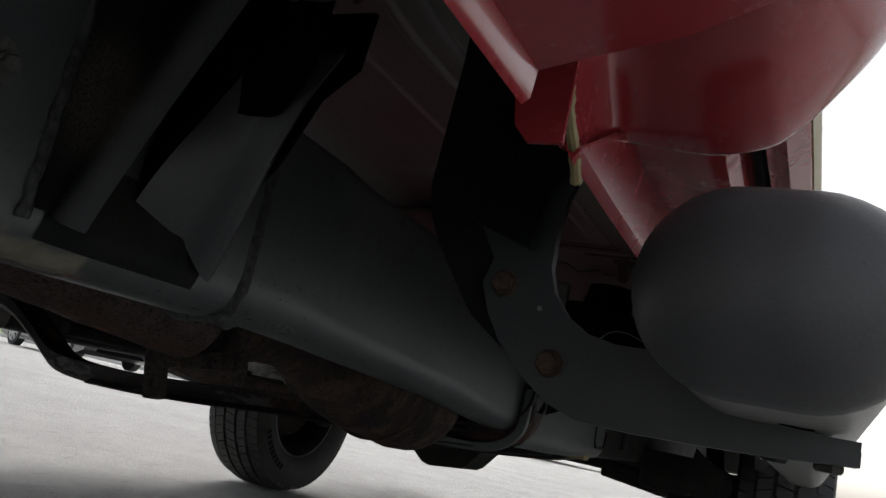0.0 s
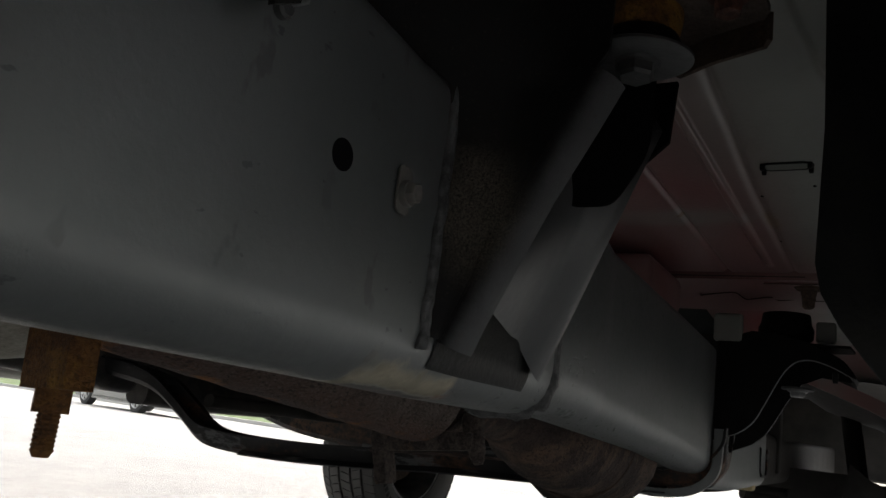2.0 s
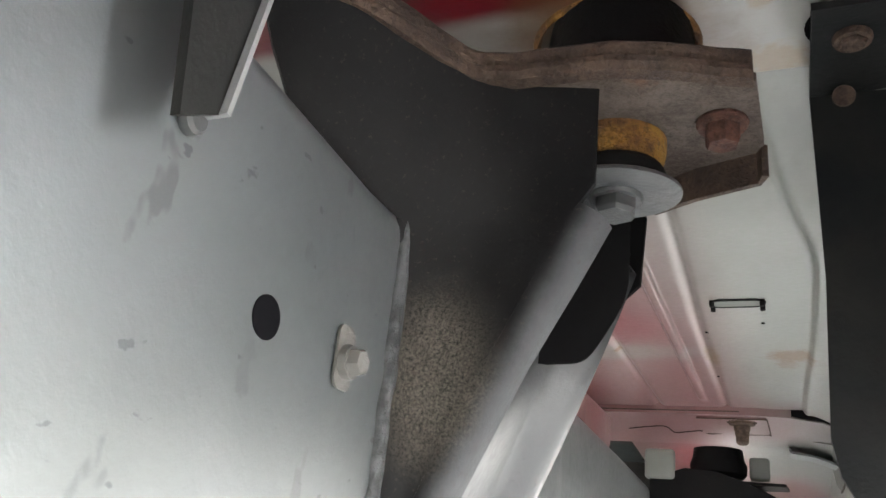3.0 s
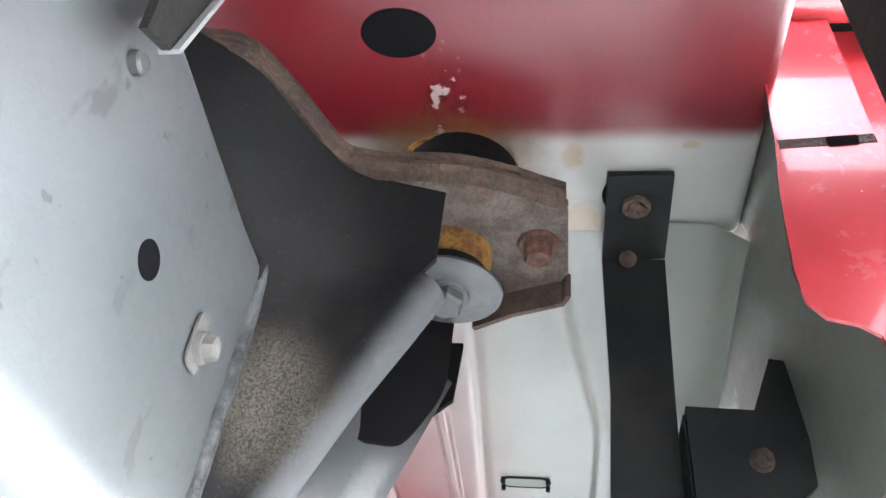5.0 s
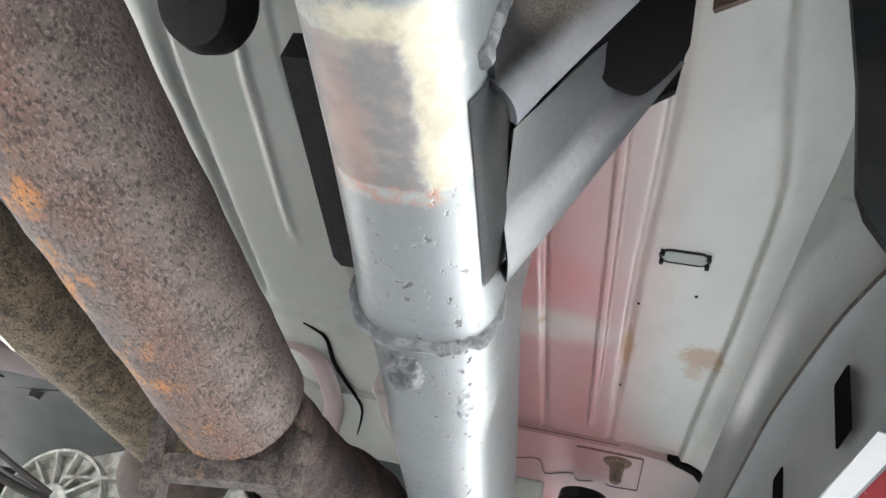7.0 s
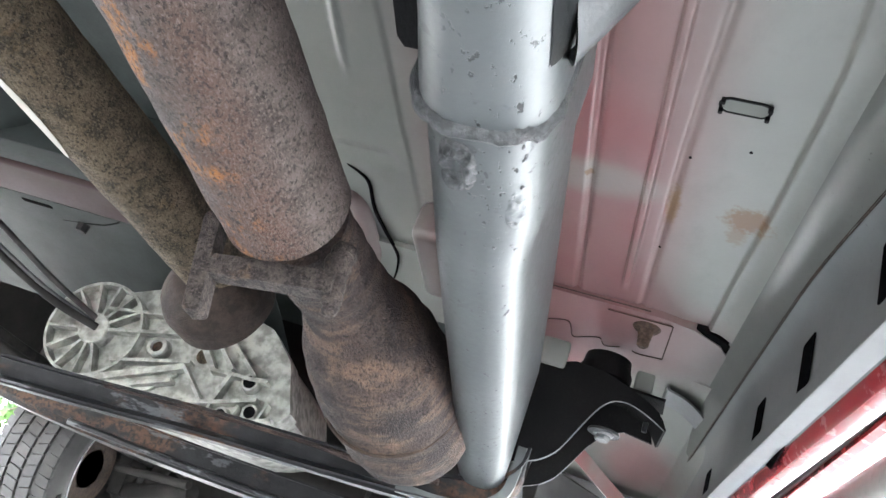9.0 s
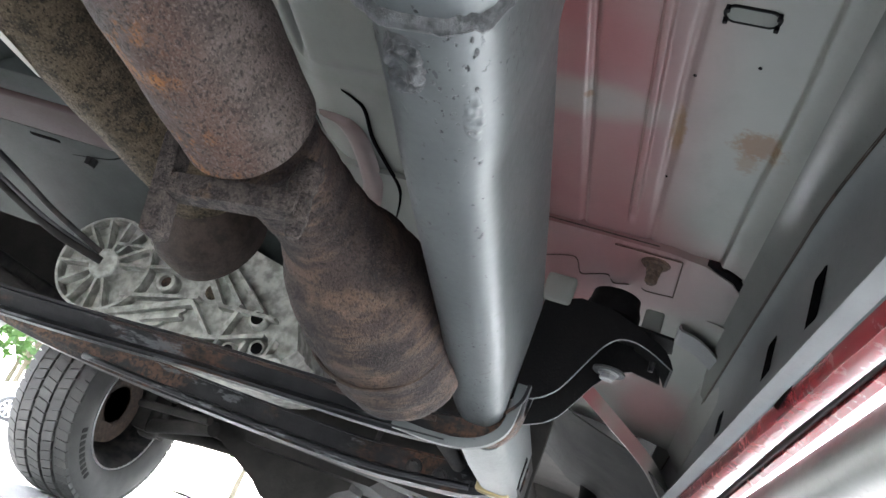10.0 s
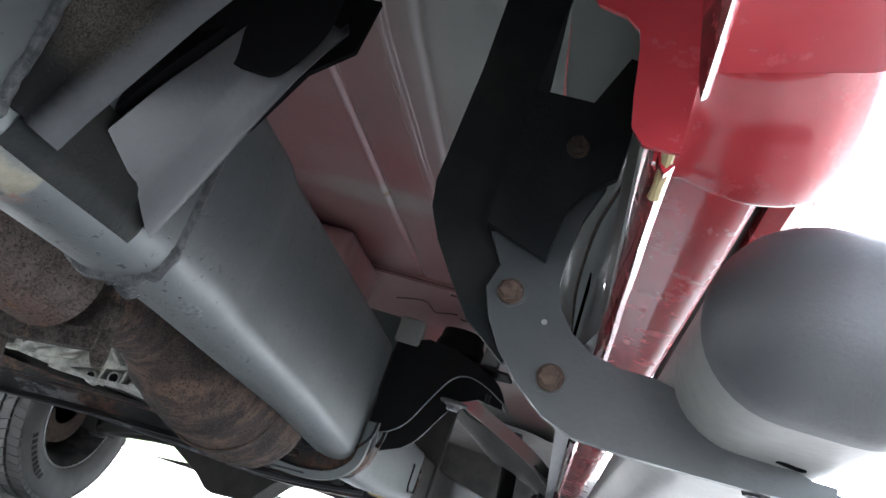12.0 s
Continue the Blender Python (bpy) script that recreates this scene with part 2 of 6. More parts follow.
def sill_paint():
    """Rear cab sill: cream primer in front, body red behind a soft spray line, rust about the mount."""
    t = Tree("sill_primer")
    sep = t.nt.nodes.new("ShaderNodeSeparateXYZ")
    t.link(t.pos, sep.inputs[0])
    y = t.math("ADD", sep.outputs["Y"], t.math("MULTIPLY", t.math("SUBTRACT", t.noise(18, 4), 0.5), 0.008))
    red = t.math("SUBTRACT", 1.0, t.step(y, 0.402, 0.416))
    col = t.mix(t.step(t.noise(12, 5), 0.3, 0.7), (0.198, 0.1947, 0.1782), (0.2178, 0.2112, 0.1947))
    col = t.mix(red, col, (0.080, 0.0050, 0.0085))
    ring = t.blob((0.630, 0.450, 0.682), (0.054, 0.054, 0.03), 0.30, 60, 0.35)
    col = t.mix(t.math("MULTIPLY", ring, 0.85), col, (0.095, 0.047, 0.016))
    for at, size in (((0.697, 0.424, 0.682), (0.006, 0.008, 0.02)), ((0.702, 0.474, 0.682), (0.014, 0.012, 0.02)), ((0.760, 0.416, 0.682), (0.004, 0.003, 0.02))):
        col = t.mix(t.math("MULTIPLY", t.blob(at, size, 0.6, 200, 0.4), 0.7), col, (0.1848, 0.1254, 0.066))
    pale = t.math("MULTIPLY", t.blob((0.628, 0.387, 0.682), (0.010, 0.030, 0.02), 0.9, 120, 0.3), t.step(t.noise(90, 3), 0.55, 0.62))
    col = t.mix(pale, col, (0.2244, 0.1782, 0.1716))
    t.bump(t.noise(200, 4), 0.1)
    return t.done(col, 0.3, 0.0)


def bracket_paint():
    """Dark blue-black bracket coating with a scuffed, gritty lower patch."""
    t = Tree("bracket_coating")
    fine = t.noise(240, 6, 0.7)
    col = t.mix(t.step(t.noise(10, 4), 0.3, 0.7), (0.0048, 0.0050, 0.0054), (0.0085, 0.0084, 0.0083))
    grit = t.math("MULTIPLY", t.blob((0.576, 0.397, 0.505), (0.019, 0.03, 0.030), 0.35, 40, 0.6), t.step(t.noise(900, 4, 0.8), 0.28, 0.70))
    col = t.mix(grit, col, (0.066, 0.059, 0.049))
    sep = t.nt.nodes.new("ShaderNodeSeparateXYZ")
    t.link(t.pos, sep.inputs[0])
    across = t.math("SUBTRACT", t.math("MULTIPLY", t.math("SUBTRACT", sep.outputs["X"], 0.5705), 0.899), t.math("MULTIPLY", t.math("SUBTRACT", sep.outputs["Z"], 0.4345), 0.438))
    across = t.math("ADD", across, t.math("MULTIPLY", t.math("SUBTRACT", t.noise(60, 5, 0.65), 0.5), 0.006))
    # rolled edge painted paler: the light on its underside put into the coating
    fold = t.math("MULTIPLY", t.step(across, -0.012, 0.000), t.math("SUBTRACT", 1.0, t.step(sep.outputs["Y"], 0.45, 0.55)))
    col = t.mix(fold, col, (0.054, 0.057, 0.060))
    col = t.mix(t.math("MULTIPLY", t.step(t.noise(420, 4, 0.7), 0.60, 0.68), 0.4), col, (0.040, 0.032, 0.025))
    rust = t.math("MULTIPLY", t.blob((0.55, 0.40, 0.68), (0.06, 0.03, 0.03), 0.6, 50, 0.5), t.step(t.noise(60, 5), 0.45, 0.6))
    col = t.mix(rust, col, (0.11, 0.065, 0.035))
    t.bump(t.math("ADD", fine, grit), 0.3)
    t.bsdf.inputs["Specular IOR Level"].default_value = 0.06
    return t.done(col, t.math("ADD", 0.56, t.math("MULTIPLY", grit, 0.4)), 0.0)


def asphalt():
    t = Tree("pale_asphalt")
    a = t.step(t.noise(1.2, 6), 0.3, 0.7)
    g = t.noise(110, 4, 0.75)
    col = t.mix(a, (0.31, 0.306, 0.298), (0.37, 0.366, 0.355))
    col = t.mix(t.math("MULTIPLY", t.step(t.noise(5, 8, 0.75), 0.48, 0.66), 0.5), col, (0.42, 0.414, 0.40))
    col = t.mix(t.math("MULTIPLY", t.step(t.noise(22, 5, 0.7, (1, 0.35, 1)), 0.56, 0.70), 0.5), col, (0.15, 0.148, 0.145))
    col = t.mix(t.step(g, 0.55, 0.70), col, (0.12, 0.12, 0.118))
    col = t.mix(t.step(t.noise(70, 3), 0.60, 0.72), col, (0.40, 0.39, 0.375))
    col = t.mix(t.math("MULTIPLY", t.step(t.noise(270, 3, 0.6), 0.56, 0.68), 0.55), col, (0.16, 0.158, 0.155))
    t.bump(t.math("ADD", g, t.math("MULTIPLY", t.noise(270, 3, 0.6), 0.5)), 1.0, 0.008)
    return t.done(col, 0.85)


M_RAIL, M_FLOOR, M_SILL, M_BRACKET, M_GROUND = rail_paint(), floor_paint(), sill_paint(), bracket_paint(), asphalt()
M_RED = paint_red("red_body_paint")
M_GREY = worn("grey_inner_panel", (0.176, 0.185, 0.182), (0.208, 0.217, 0.213), 8, 200, 0.55, 0.0, 0.1)
M_BULGE = worn("grey_green_primer", (0.118, 0.123, 0.112), (0.140, 0.144, 0.132), 8, 200, 0.62, 0.0, 0.1)
for dull in (M_GREY, M_BULGE):
    dull.node_tree.nodes["Principled BSDF"].inputs["Specular IOR Level"].default_value = 0.2
M_BLACK = worn("black_bracket_paint", (0.0058, 0.0070, 0.0076), (0.0140, 0.0142, 0.0132), 20, 260, 0.46, 0.0, 0.25, 0.2)
M_BLACK.node_tree.nodes["Principled BSDF"].inputs["Specular IOR Level"].default_value = 0.09
M_JPLATE = worn("satin_black_steel", (0.023, 0.0268, 0.0278), (0.035, 0.0398, 0.0405), 15, 260, 0.38, 0.0, 0.12)
M_CAP = worn("black_plastic", (0.038, 0.040, 0.043), (0.053, 0.055, 0.058), 12, 500, 0.5, 0.0, 0.12)
M_TUBE = worn("brushed_silver_tube", (0.20, 0.20, 0.185), (0.25, 0.248, 0.23), 9, 120, 0.42, 0.3, 0.2)
M_RUBBER = worn("black_rubber", (0.0032, 0.0032, 0.0036), (0.0065, 0.0065, 0.0065), 20, 300, 0.6, 0.0, 0.3)
M_RUBBER.node_tree.nodes["Principled BSDF"].inputs["Specular IOR Level"].default_value = 0.07
M_TYRE = worn("tyre_rubber", (0.032, 0.032, 0.032), (0.05, 0.049, 0.047), 12, 220, 0.8, 0.0, 0.3)
M_ZINC = worn("zinc_steel", (0.030, 0.032, 0.033), (0.050, 0.052, 0.052), 60, 260, 0.5, 0.25, 0.4)
M_WELD = worn("weld_bead", (0.020, 0.022, 0.023), (0.064, 0.067, 0.069), 150, 420, 0.42, 0.3, 1.0, 0.12)
M_ALU = worn("cast_aluminium", (0.20, 0.202, 0.178), (0.46, 0.46, 0.415), 45, 300, 0.6, 0.1, 0.9, 0.16)
M_BLACKSTEEL = worn("dirty_black_steel", (0.012, 0.0125, 0.014), (0.040, 0.037, 0.034), 22, 110, 0.5, 0.0, 0.8, 0.14)
M_GRIME = worn("greasy_underside", (0.012, 0.0115, 0.011), (0.026, 0.024, 0.022), 12, 120, 0.75, 0.0, 0.6)
M_CAR_BLACK = worn("black_car_paint", (0.012, 0.012, 0.013), (0.016, 0.016, 0.017), 4, 100, 0.15, 0.0, 0.02, coat=0.5)
M_CAR_SILVER = worn("silver_car_paint", (0.45, 0.46, 0.47), (0.48, 0.49, 0.5), 4, 100, 0.2, 0.5, 0.02, coat=0.5)
M_GLASSDARK = worn("dark_glass", (0.015, 0.017, 0.018), (0.02, 0.022, 0.024), 4, 50, 0.08, 0.0, 0.0)
M_LAMP = worn("lamp_glass", (0.6, 0.62, 0.64), (0.7, 0.7, 0.7), 10, 90, 0.1, 0.0, 0.05)
M_RIM = worn("alloy_rim", (0.5, 0.5, 0.5), (0.58, 0.58, 0.58), 20, 200, 0.3, 0.7, 0.05)
M_RUST_PIPE = rusty("rusty_exhaust", (0.055, 0.041, 0.036), (0.096, 0.078, 0.069), (0.30, 0.115, 0.02), 0.62, 34, 1.0, (-0.15, 0.0, -0.99))
M_RUST_BROWN = rusty("brown_scaled_pipe", (0.050, 0.039, 0.027), (0.140, 0.108, 0.070), (0.185, 0.13, 0.07), 0.60, 60, 1.0)
M_RUST_CAT = rusty("burnt_converter", (0.015, 0.011, 0.011), (0.050, 0.034, 0.029), (0.170, 0.108, 0.072), 0.55, 22, 1.0, None, 1.9, 0.9)
M_RED_RUST = rusty("reddish_rust", (0.034, 0.014, 0.010), (0.075, 0.033, 0.022), (0.115, 0.055, 0.03), 0.55, 120, 0.5, grainy=0.4)
M_YOKE = rusty("dark_brown_yoke", (0.016, 0.011, 0.009), (0.034, 0.023, 0.018), (0.045, 0.03, 0.02), 0.6, 60, 0.4, grainy=0.25)
M_RUST_HOT = rusty("orange_rust", (0.068, 0.030, 0.012), (0.128, 0.058, 0.015), (0.22, 0.118, 0.02), 0.5, 70, grainy=0.6)
M_RUST_DARK = rusty("dark_rust_plate", (0.021, 0.014, 0.011), (0.050, 0.032, 0.022), (0.090, 0.046, 0.023), 0.62, 60, 0.6, grainy=0.45)
M_BOLT_RUST = rusty("rusted_bolt", (0.034, 0.022, 0.016), (0.072, 0.047, 0.034), (0.12, 0.066, 0.034), 0.56, 180, 0.4, grainy=0.3)
M_MUFFLER = rusty("pale_muffler", (0.25, 0.24, 0.205), (0.35, 0.335, 0.295), (0.12, 0.052, 0.023), 0.64, 30, 0.3, grainy=0.35)
M_STEEL_BARE = worn("silver_painted_steel", (0.15, 0.1552, 0.1552), (0.1762, 0.18, 0.18), 20, 250, 0.36, 0.2, 0.2)
M_ARM = worn("grey_arm_coating", (0.044, 0.048, 0.050), (0.060, 0.064, 0.066), 14, 220, 0.40, 0.45, 0.15)
M_PINK = worn("pink_sprayed_primer", (0.150, 0.105, 0.100), (0.165, 0.125, 0.118), 18, 200, 0.4, 0.0, 0.12)
# primer of the tunnel and far floor, their shade put into the colour
M_SHADEGREY = worn("shaded_grey_green_panel", (0.022, 0.027, 0.025), (0.036, 0.042, 0.040), 12, 160, 0.6, 0.0, 0.2)
# the pink spray again, darkened to carry the far sill's shade
M_PINKDARK = worn("shaded_pink_spray", (0.036, 0.018, 0.018), (0.046, 0.029, 0.028), 9, 160, 0.5, 0.0, 0.15, 0.15)
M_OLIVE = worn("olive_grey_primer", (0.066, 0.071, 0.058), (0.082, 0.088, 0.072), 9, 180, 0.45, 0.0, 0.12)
for dull in (M_SHADEGREY, M_PINKDARK, M_GRIME, M_BLACKSTEEL):
    dull.node_tree.nodes["Principled BSDF"].inputs["Specular IOR Level"].default_value = 0.15
M_PATCH = worn("pale_dried_sealer", (0.055, 0.053, 0.048), (0.082, 0.080, 0.074), 90, 260, 0.6, 0.0, 0.4)
M_PLATE = rusty("rusted_mount_plate", (0.036, 0.026, 0.021), (0.076, 0.062, 0.052), (0.10, 0.05, 0.03), 0.56, 50, 0.5, grainy=0.3)


def scraped(name, pale, dark, at=0.47):
    """Black steel scraped bright along its length, in broken streaks."""
    t = Tree(name)
    a = t.step(t.noise(26, 5, 0.6, (0.28, 1, 1)), at - 0.03, at + 0.03)
    b = t.step(t.noise(150, 4, 0.7, (0.3, 1, 1)), 0.60, 0.66)
    col = t.mix(t.math("MULTIPLY", a, t.math("SUBTRACT", 1.0, b)), dark, pale)
    t.bump(t.noise(180, 5), 0.4)
    return t.done(col, 0.42, 0.2)


def member_paint():
    """Crossmember paint: sooty black with dust and brown rust patches."""
    t = Tree("crossmember_paint")
    col = t.mix(t.step(t.noise(14, 5), 0.35, 0.65), (0.005, 0.0053, 0.006), (0.013, 0.0133, 0.0145))
    scrape = t.math("MULTIPLY", t.step(t.noise(17, 6, 0.65, (0.35, 1, 1)), 0.585, 0.62), t.step(t.noise(140, 5, 0.75, (0.3, 1, 1)), 0.38, 0.52))
    rust = t.math("MULTIPLY", t.step(t.noise(7, 6, 0.65, (0.5, 1, 1)), 0.53, 0.62), t.step(t.noise(120, 5, 0.7), 0.36, 0.58))
    col = t.mix(rust, col, (0.070, 0.036, 0.021))
    dust = t.math("MULTIPLY", t.step(t.noise(60, 6, 0.75, (0.4, 1, 1)), 0.58, 0.72), 0.6)
    col = t.mix(dust, col, (0.045, 0.043, 0.040))
    col = t.mix(t.math("MULTIPLY", scrape, 0.8), col, (0.080, 0.083, 0.087))
    t.bump(t.noise(130, 6, 0.7), 0.6)
    t.bsdf.inputs["Specular IOR Level"].default_value = 0.13
    return t.done(col, t.math("ADD", 0.46, t.math("MULTIPLY", dust, 0.4)), 0.0)


M_SCRAPE = scraped("scraped_black_steel", (0.115, 0.12, 0.124), (0.010, 0.0105, 0.012), 0.54)
M_MEMBER = member_paint()
M_FLANGE = rusty("scaled_flange", (0.016, 0.012, 0.011), (0.066, 0.052, 0.046), (0.11, 0.07, 0.045), 0.6, 110, 1.0, grainy=0.9)
M_LEDGE = worn("pale_primer", (0.20, 0.204, 0.203), (0.24, 0.242, 0.240), 14, 200, 0.4, 0.0, 0.12)
M_GRASS = worn("grass", (0.05, 0.10, 0.02), (0.10, 0.14, 0.04), 3, 40, 0.9, 0.0, 0.5)
M_KERB = worn("concrete_kerb", (0.42, 0.41, 0.39), (0.48, 0.47, 0.45), 2, 60, 0.85, 0.0, 0.4)
M_LEAF = worn("foliage", (0.03, 0.07, 0.02), (0.07, 0.12, 0.03), 2, 20, 0.8, 0.0, 0.2)
M_BARK = worn("bark", (0.10, 0.08, 0.06), (0.14, 0.11, 0.09), 6, 40, 0.9, 0.0, 0.8)
M_WALL = worn("pale_siding", (0.70, 0.70, 0.68), (0.76, 0.75, 0.73), 1, 20, 0.7, 0.0, 0.1)
M_ROOF = worn("grey_shingle", (0.14, 0.14, 0.15), (0.2, 0.2, 0.2), 2, 20, 0.9, 0.0, 0.3)
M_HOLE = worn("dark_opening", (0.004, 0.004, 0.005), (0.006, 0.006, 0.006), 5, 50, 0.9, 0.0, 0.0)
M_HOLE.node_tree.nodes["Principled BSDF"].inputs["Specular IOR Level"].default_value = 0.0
M_LABEL = worn("worn_paper_label", (0.34, 0.325, 0.28), (0.40, 0.385, 0.34), 30, 160, 0.8, 0.0, 0.1)
M_YELLOW = worn("old_yellow_sealant_and_reflection", (0.255, 0.2025, 0.09), (0.3, 0.2475, 0.1275), 30, 100, 0.6, 0.0, 0.2)


# ---- mesh helpers ----
def part(name, bm, material, parent=None, label="", sharp=38):
    """Link a bmesh as one mesh object, under a thing or a part."""
    bmesh.ops.recalc_face_normals(bm, faces=bm.faces)
    for f in bm.faces:
        f.smooth = True
    limit = radians(sharp)
    for e in bm.edges:
        if len(e.link_faces) == 2 and e.calc_face_angle(0) > limit:
            e.smooth = False
    me = bpy.data.meshes.new(name)
    bm.to_mesh(me)
    bm.free()
    me.materials.append(material)
    ob = new(name, me)
    ob.parent = parent
    if label:
        ob["label"] = label
    return ob


def skin(rings, closed=True, caps=True):
    """A surface over rings of points; closed: each ring is a loop."""
    bm = bmesh.new()
    vs = [[bm.verts.new(p) for p in ring] for ring in rings]
    n = len(rings[0])
    for a, b in zip(vs, vs[1:]):
        for k in range(n if closed else n - 1):
            bm.faces.new((a[k], a[(k + 1) % n], b[(k + 1) % n], b[k]))
    if caps and closed:
        bm.faces.new(vs[0][::-1])
        bm.faces.new(vs[-1])
    return bm


def rounded(w0, w1, h0, h1, radii, steps=5):
    """The outline of a box from (w0, h0) to (w1, h1) with its own radius at each corner, from low left, anticlockwise."""
    pts = []
    for (cx, cy, a0), r in zip(((w0, h0, 180), (w1, h0, 270), (w1, h1, 0), (w0, h1, 90)), radii):
        sx, sy = (1 if cx == w0 else -1), (1 if cy == h0 else -1)
        for k in range(steps + 1):
            a = radians(a0 + 90 * k / steps)
            pts.append((cx + sx * r + r * math.cos(a), cy + sy * r + r * math.sin(a)))
    return pts


def frames(path):
    """Directions and two cross axes along a line of points."""
    path = [Vector(p) for p in path]
    out = []
    up = Vector((1, 0, 0)) if abs((path[-1] - path[0]).normalized().z) > 0.85 else Vector((0, 0, 1))
    for k, p in enumerate(path):
        d = (path[min(k + 1, len(path) - 1)] - path[max(k - 1, 0)]).normalized()
        side = d.cross(up)
        side = side.normalized() if side.length > 1e-4 else Vector((1, 0, 0))
        out.append((p, d, side, side.cross(d).normalized()))
    return out


def tube(path, radius, n=20, caps=True, rough=0.0, seed=0.0):
    """A round bar along a path; radius may change from point to point."""
    rr = radius if isinstance(radius, (list, tuple)) else [radius] * len(path)
    rings = []
    for (p, d, s, u), r in zip(frames(path), rr):
        ring = []
        for k in range(n):
            a = 2 * math.pi * k / n
            q = p + (s * math.cos(a) + u * math.sin(a)) * r
            if rough:
                q += (q - p).normalized() * rough * noise.noise(q * 40 + Vector((seed, 0, 0)))
            ring.append(q)
        rings.append(ring)
    return skin(rings, True, caps)


def lathe(profile, at, axis, n=28, caps=True):
    """A turned shape: profile of (distance along the axis, radius)."""
    q = Vector(axis).normalized().to_track_quat("Z", "Y")
    rings = [[Vector(at) + q @ Vector((r * math.cos(2 * math.pi * k / n), r * math.sin(2 * math.pi * k / n), d)) for k in range(n)] for d, r in profile]
    return skin(rings, True, caps)


def slab(outline, at, u, v, thick, bevel=0.0):
    """A plate: outline of (a, b) laid along u and v from a place, with a thickness along u x v."""
    u, v, at = Vector(u), Vector(v), Vector(at)
    n = u.cross(v).normalized() * thick
    bm = bmesh.new()
    lo = [bm.verts.new(at + u * a + v * b) for a, b in outline]
    hi = [bm.verts.new(at + u * a + v * b + n) for a, b in outline]
    bm.faces.new(lo[::-1])
    bm.faces.new(hi)
    m = len(lo)
    for k in range(m):
        bm.faces.new((lo[k], lo[(k + 1) % m], hi[(k + 1) % m], hi[k]))
    if bevel:
        edges = [e for e in bm.edges if e.calc_face_angle(0) > 0.6]
        bmesh.ops.bevel(bm, geom=edges, offset=bevel, segments=2, affect="EDGES", profile=0.5, clamp_overlap=True)
    return bm


def block(lo, hi, bevel=0.004, segments=2):
    bm = bmesh.new()
    bmesh.ops.create_cube(bm, size=1)
    for v in bm.verts:
        v.co = Vector([(a + b) / 2 + c * (b - a) for a, b, c in zip(lo, hi, v.co)])
    if bevel:
        bmesh.ops.bevel(bm, geom=list(bm.edges), offset=bevel, segments=segments, affect="EDGES", profile=0.5)
    return bm


def join(*bms):
    out = bmesh.new()
    for b in bms:
        me = bpy.data.meshes.new("piece")
        b.to_mesh(me)
        b.free()
        out.from_mesh(me)
        bpy.data.meshes.remove(me)
    return out


def smooth_line(points, n=6):
    """A rounded line through points (Catmull-Rom)."""
    p = [Vector(q) for q in points]
    p = [2 * p[0] - p[1]] + p + [2 * p[-1] - p[-2]]
    out = []
    for a, b, c, d in zip(p, p[1:], p[2:], p[3:]):
        for k in range(n):
            t = k / n
            out.append(0.5 * (2 * b + (c - a) * t + (2 * a - 5 * b + 4 * c - d) * t * t + (3 * b - a - 3 * c + d) * t ** 3))
    return out + [p[-2]]


def strip(path, width_axis, width, thick):
    """A flat bar along a path, of a width along one axis."""
    w = Vector(width_axis).normalized() * width / 2
    rings = []
    for p, d, _, _ in frames(path):
        n = d.cross(w).normalized() * thick / 2
        rings.append([p - w - n, p + w - n, p + w + n, p - w + n])
    return skin(rings)


def hexbolt(at, axis, radius, height, material, parent, washer=0.0, label=""):
    """A hexagon head with a domed washer face."""
    q = Vector(axis).normalized().to_track_quat("Z", "Y")
    rings = []
    for d, s in ((0, 1), (height * 0.8, 1), (height, 0.86)):
        rings.append([Vector(at) + q @ Vector((s * radius * math.cos(math.pi * k / 3 + 0.3), s * radius * math.sin(math.pi * k / 3 + 0.3), d)) for k in range(6)])
    bms = [skin(rings)]
    if washer:
        bms.append(lathe([(-0.001, washer * 0.98), (0.0015, washer), (0.003, washer * 0.93)], at, axis, 20))
    return part("bolt", join(*bms), material, parent, label, 25)


def thing(name, label, category, group="", kind=""):
    return tagged(new(name), label, category, group, kind)


truck = thing("pickup_truck", "red body-on-frame pickup truck seen from below, rusty exhaust, on asphalt", "truck")

# ---- ground ----
bm = bmesh.new()
size = [-400, -150, -60, -30, -15, -8, -4, -2, 0, 2, 4, 8, 15, 30, 60, 150, 400]
grid = [[bm.verts.new((x, y, -0.0165 * max(0.0, min(y, 60.0) - 4.0))) for x in size] for y in size]
for a, b in zip(grid, grid[1:]):
    for k in range(len(size) - 1):
        bm.faces.new((a[k], a[k + 1], b[k + 1], b[k]))
tagged(part("ground", bm, M_GROUND), "pale grey worn asphalt of a car park", "ground", kind="structure")

# ---- frame rails ----
CX = -0.12  # the truck's middle line


def rail_rings(rows):
    return [[(x, y, z) for x, z in rounded(x0, x1, z0, z1, (rb, rb, rt, rt), 6)] for y, x0, x1, z0, z1, rb, rt in rows]


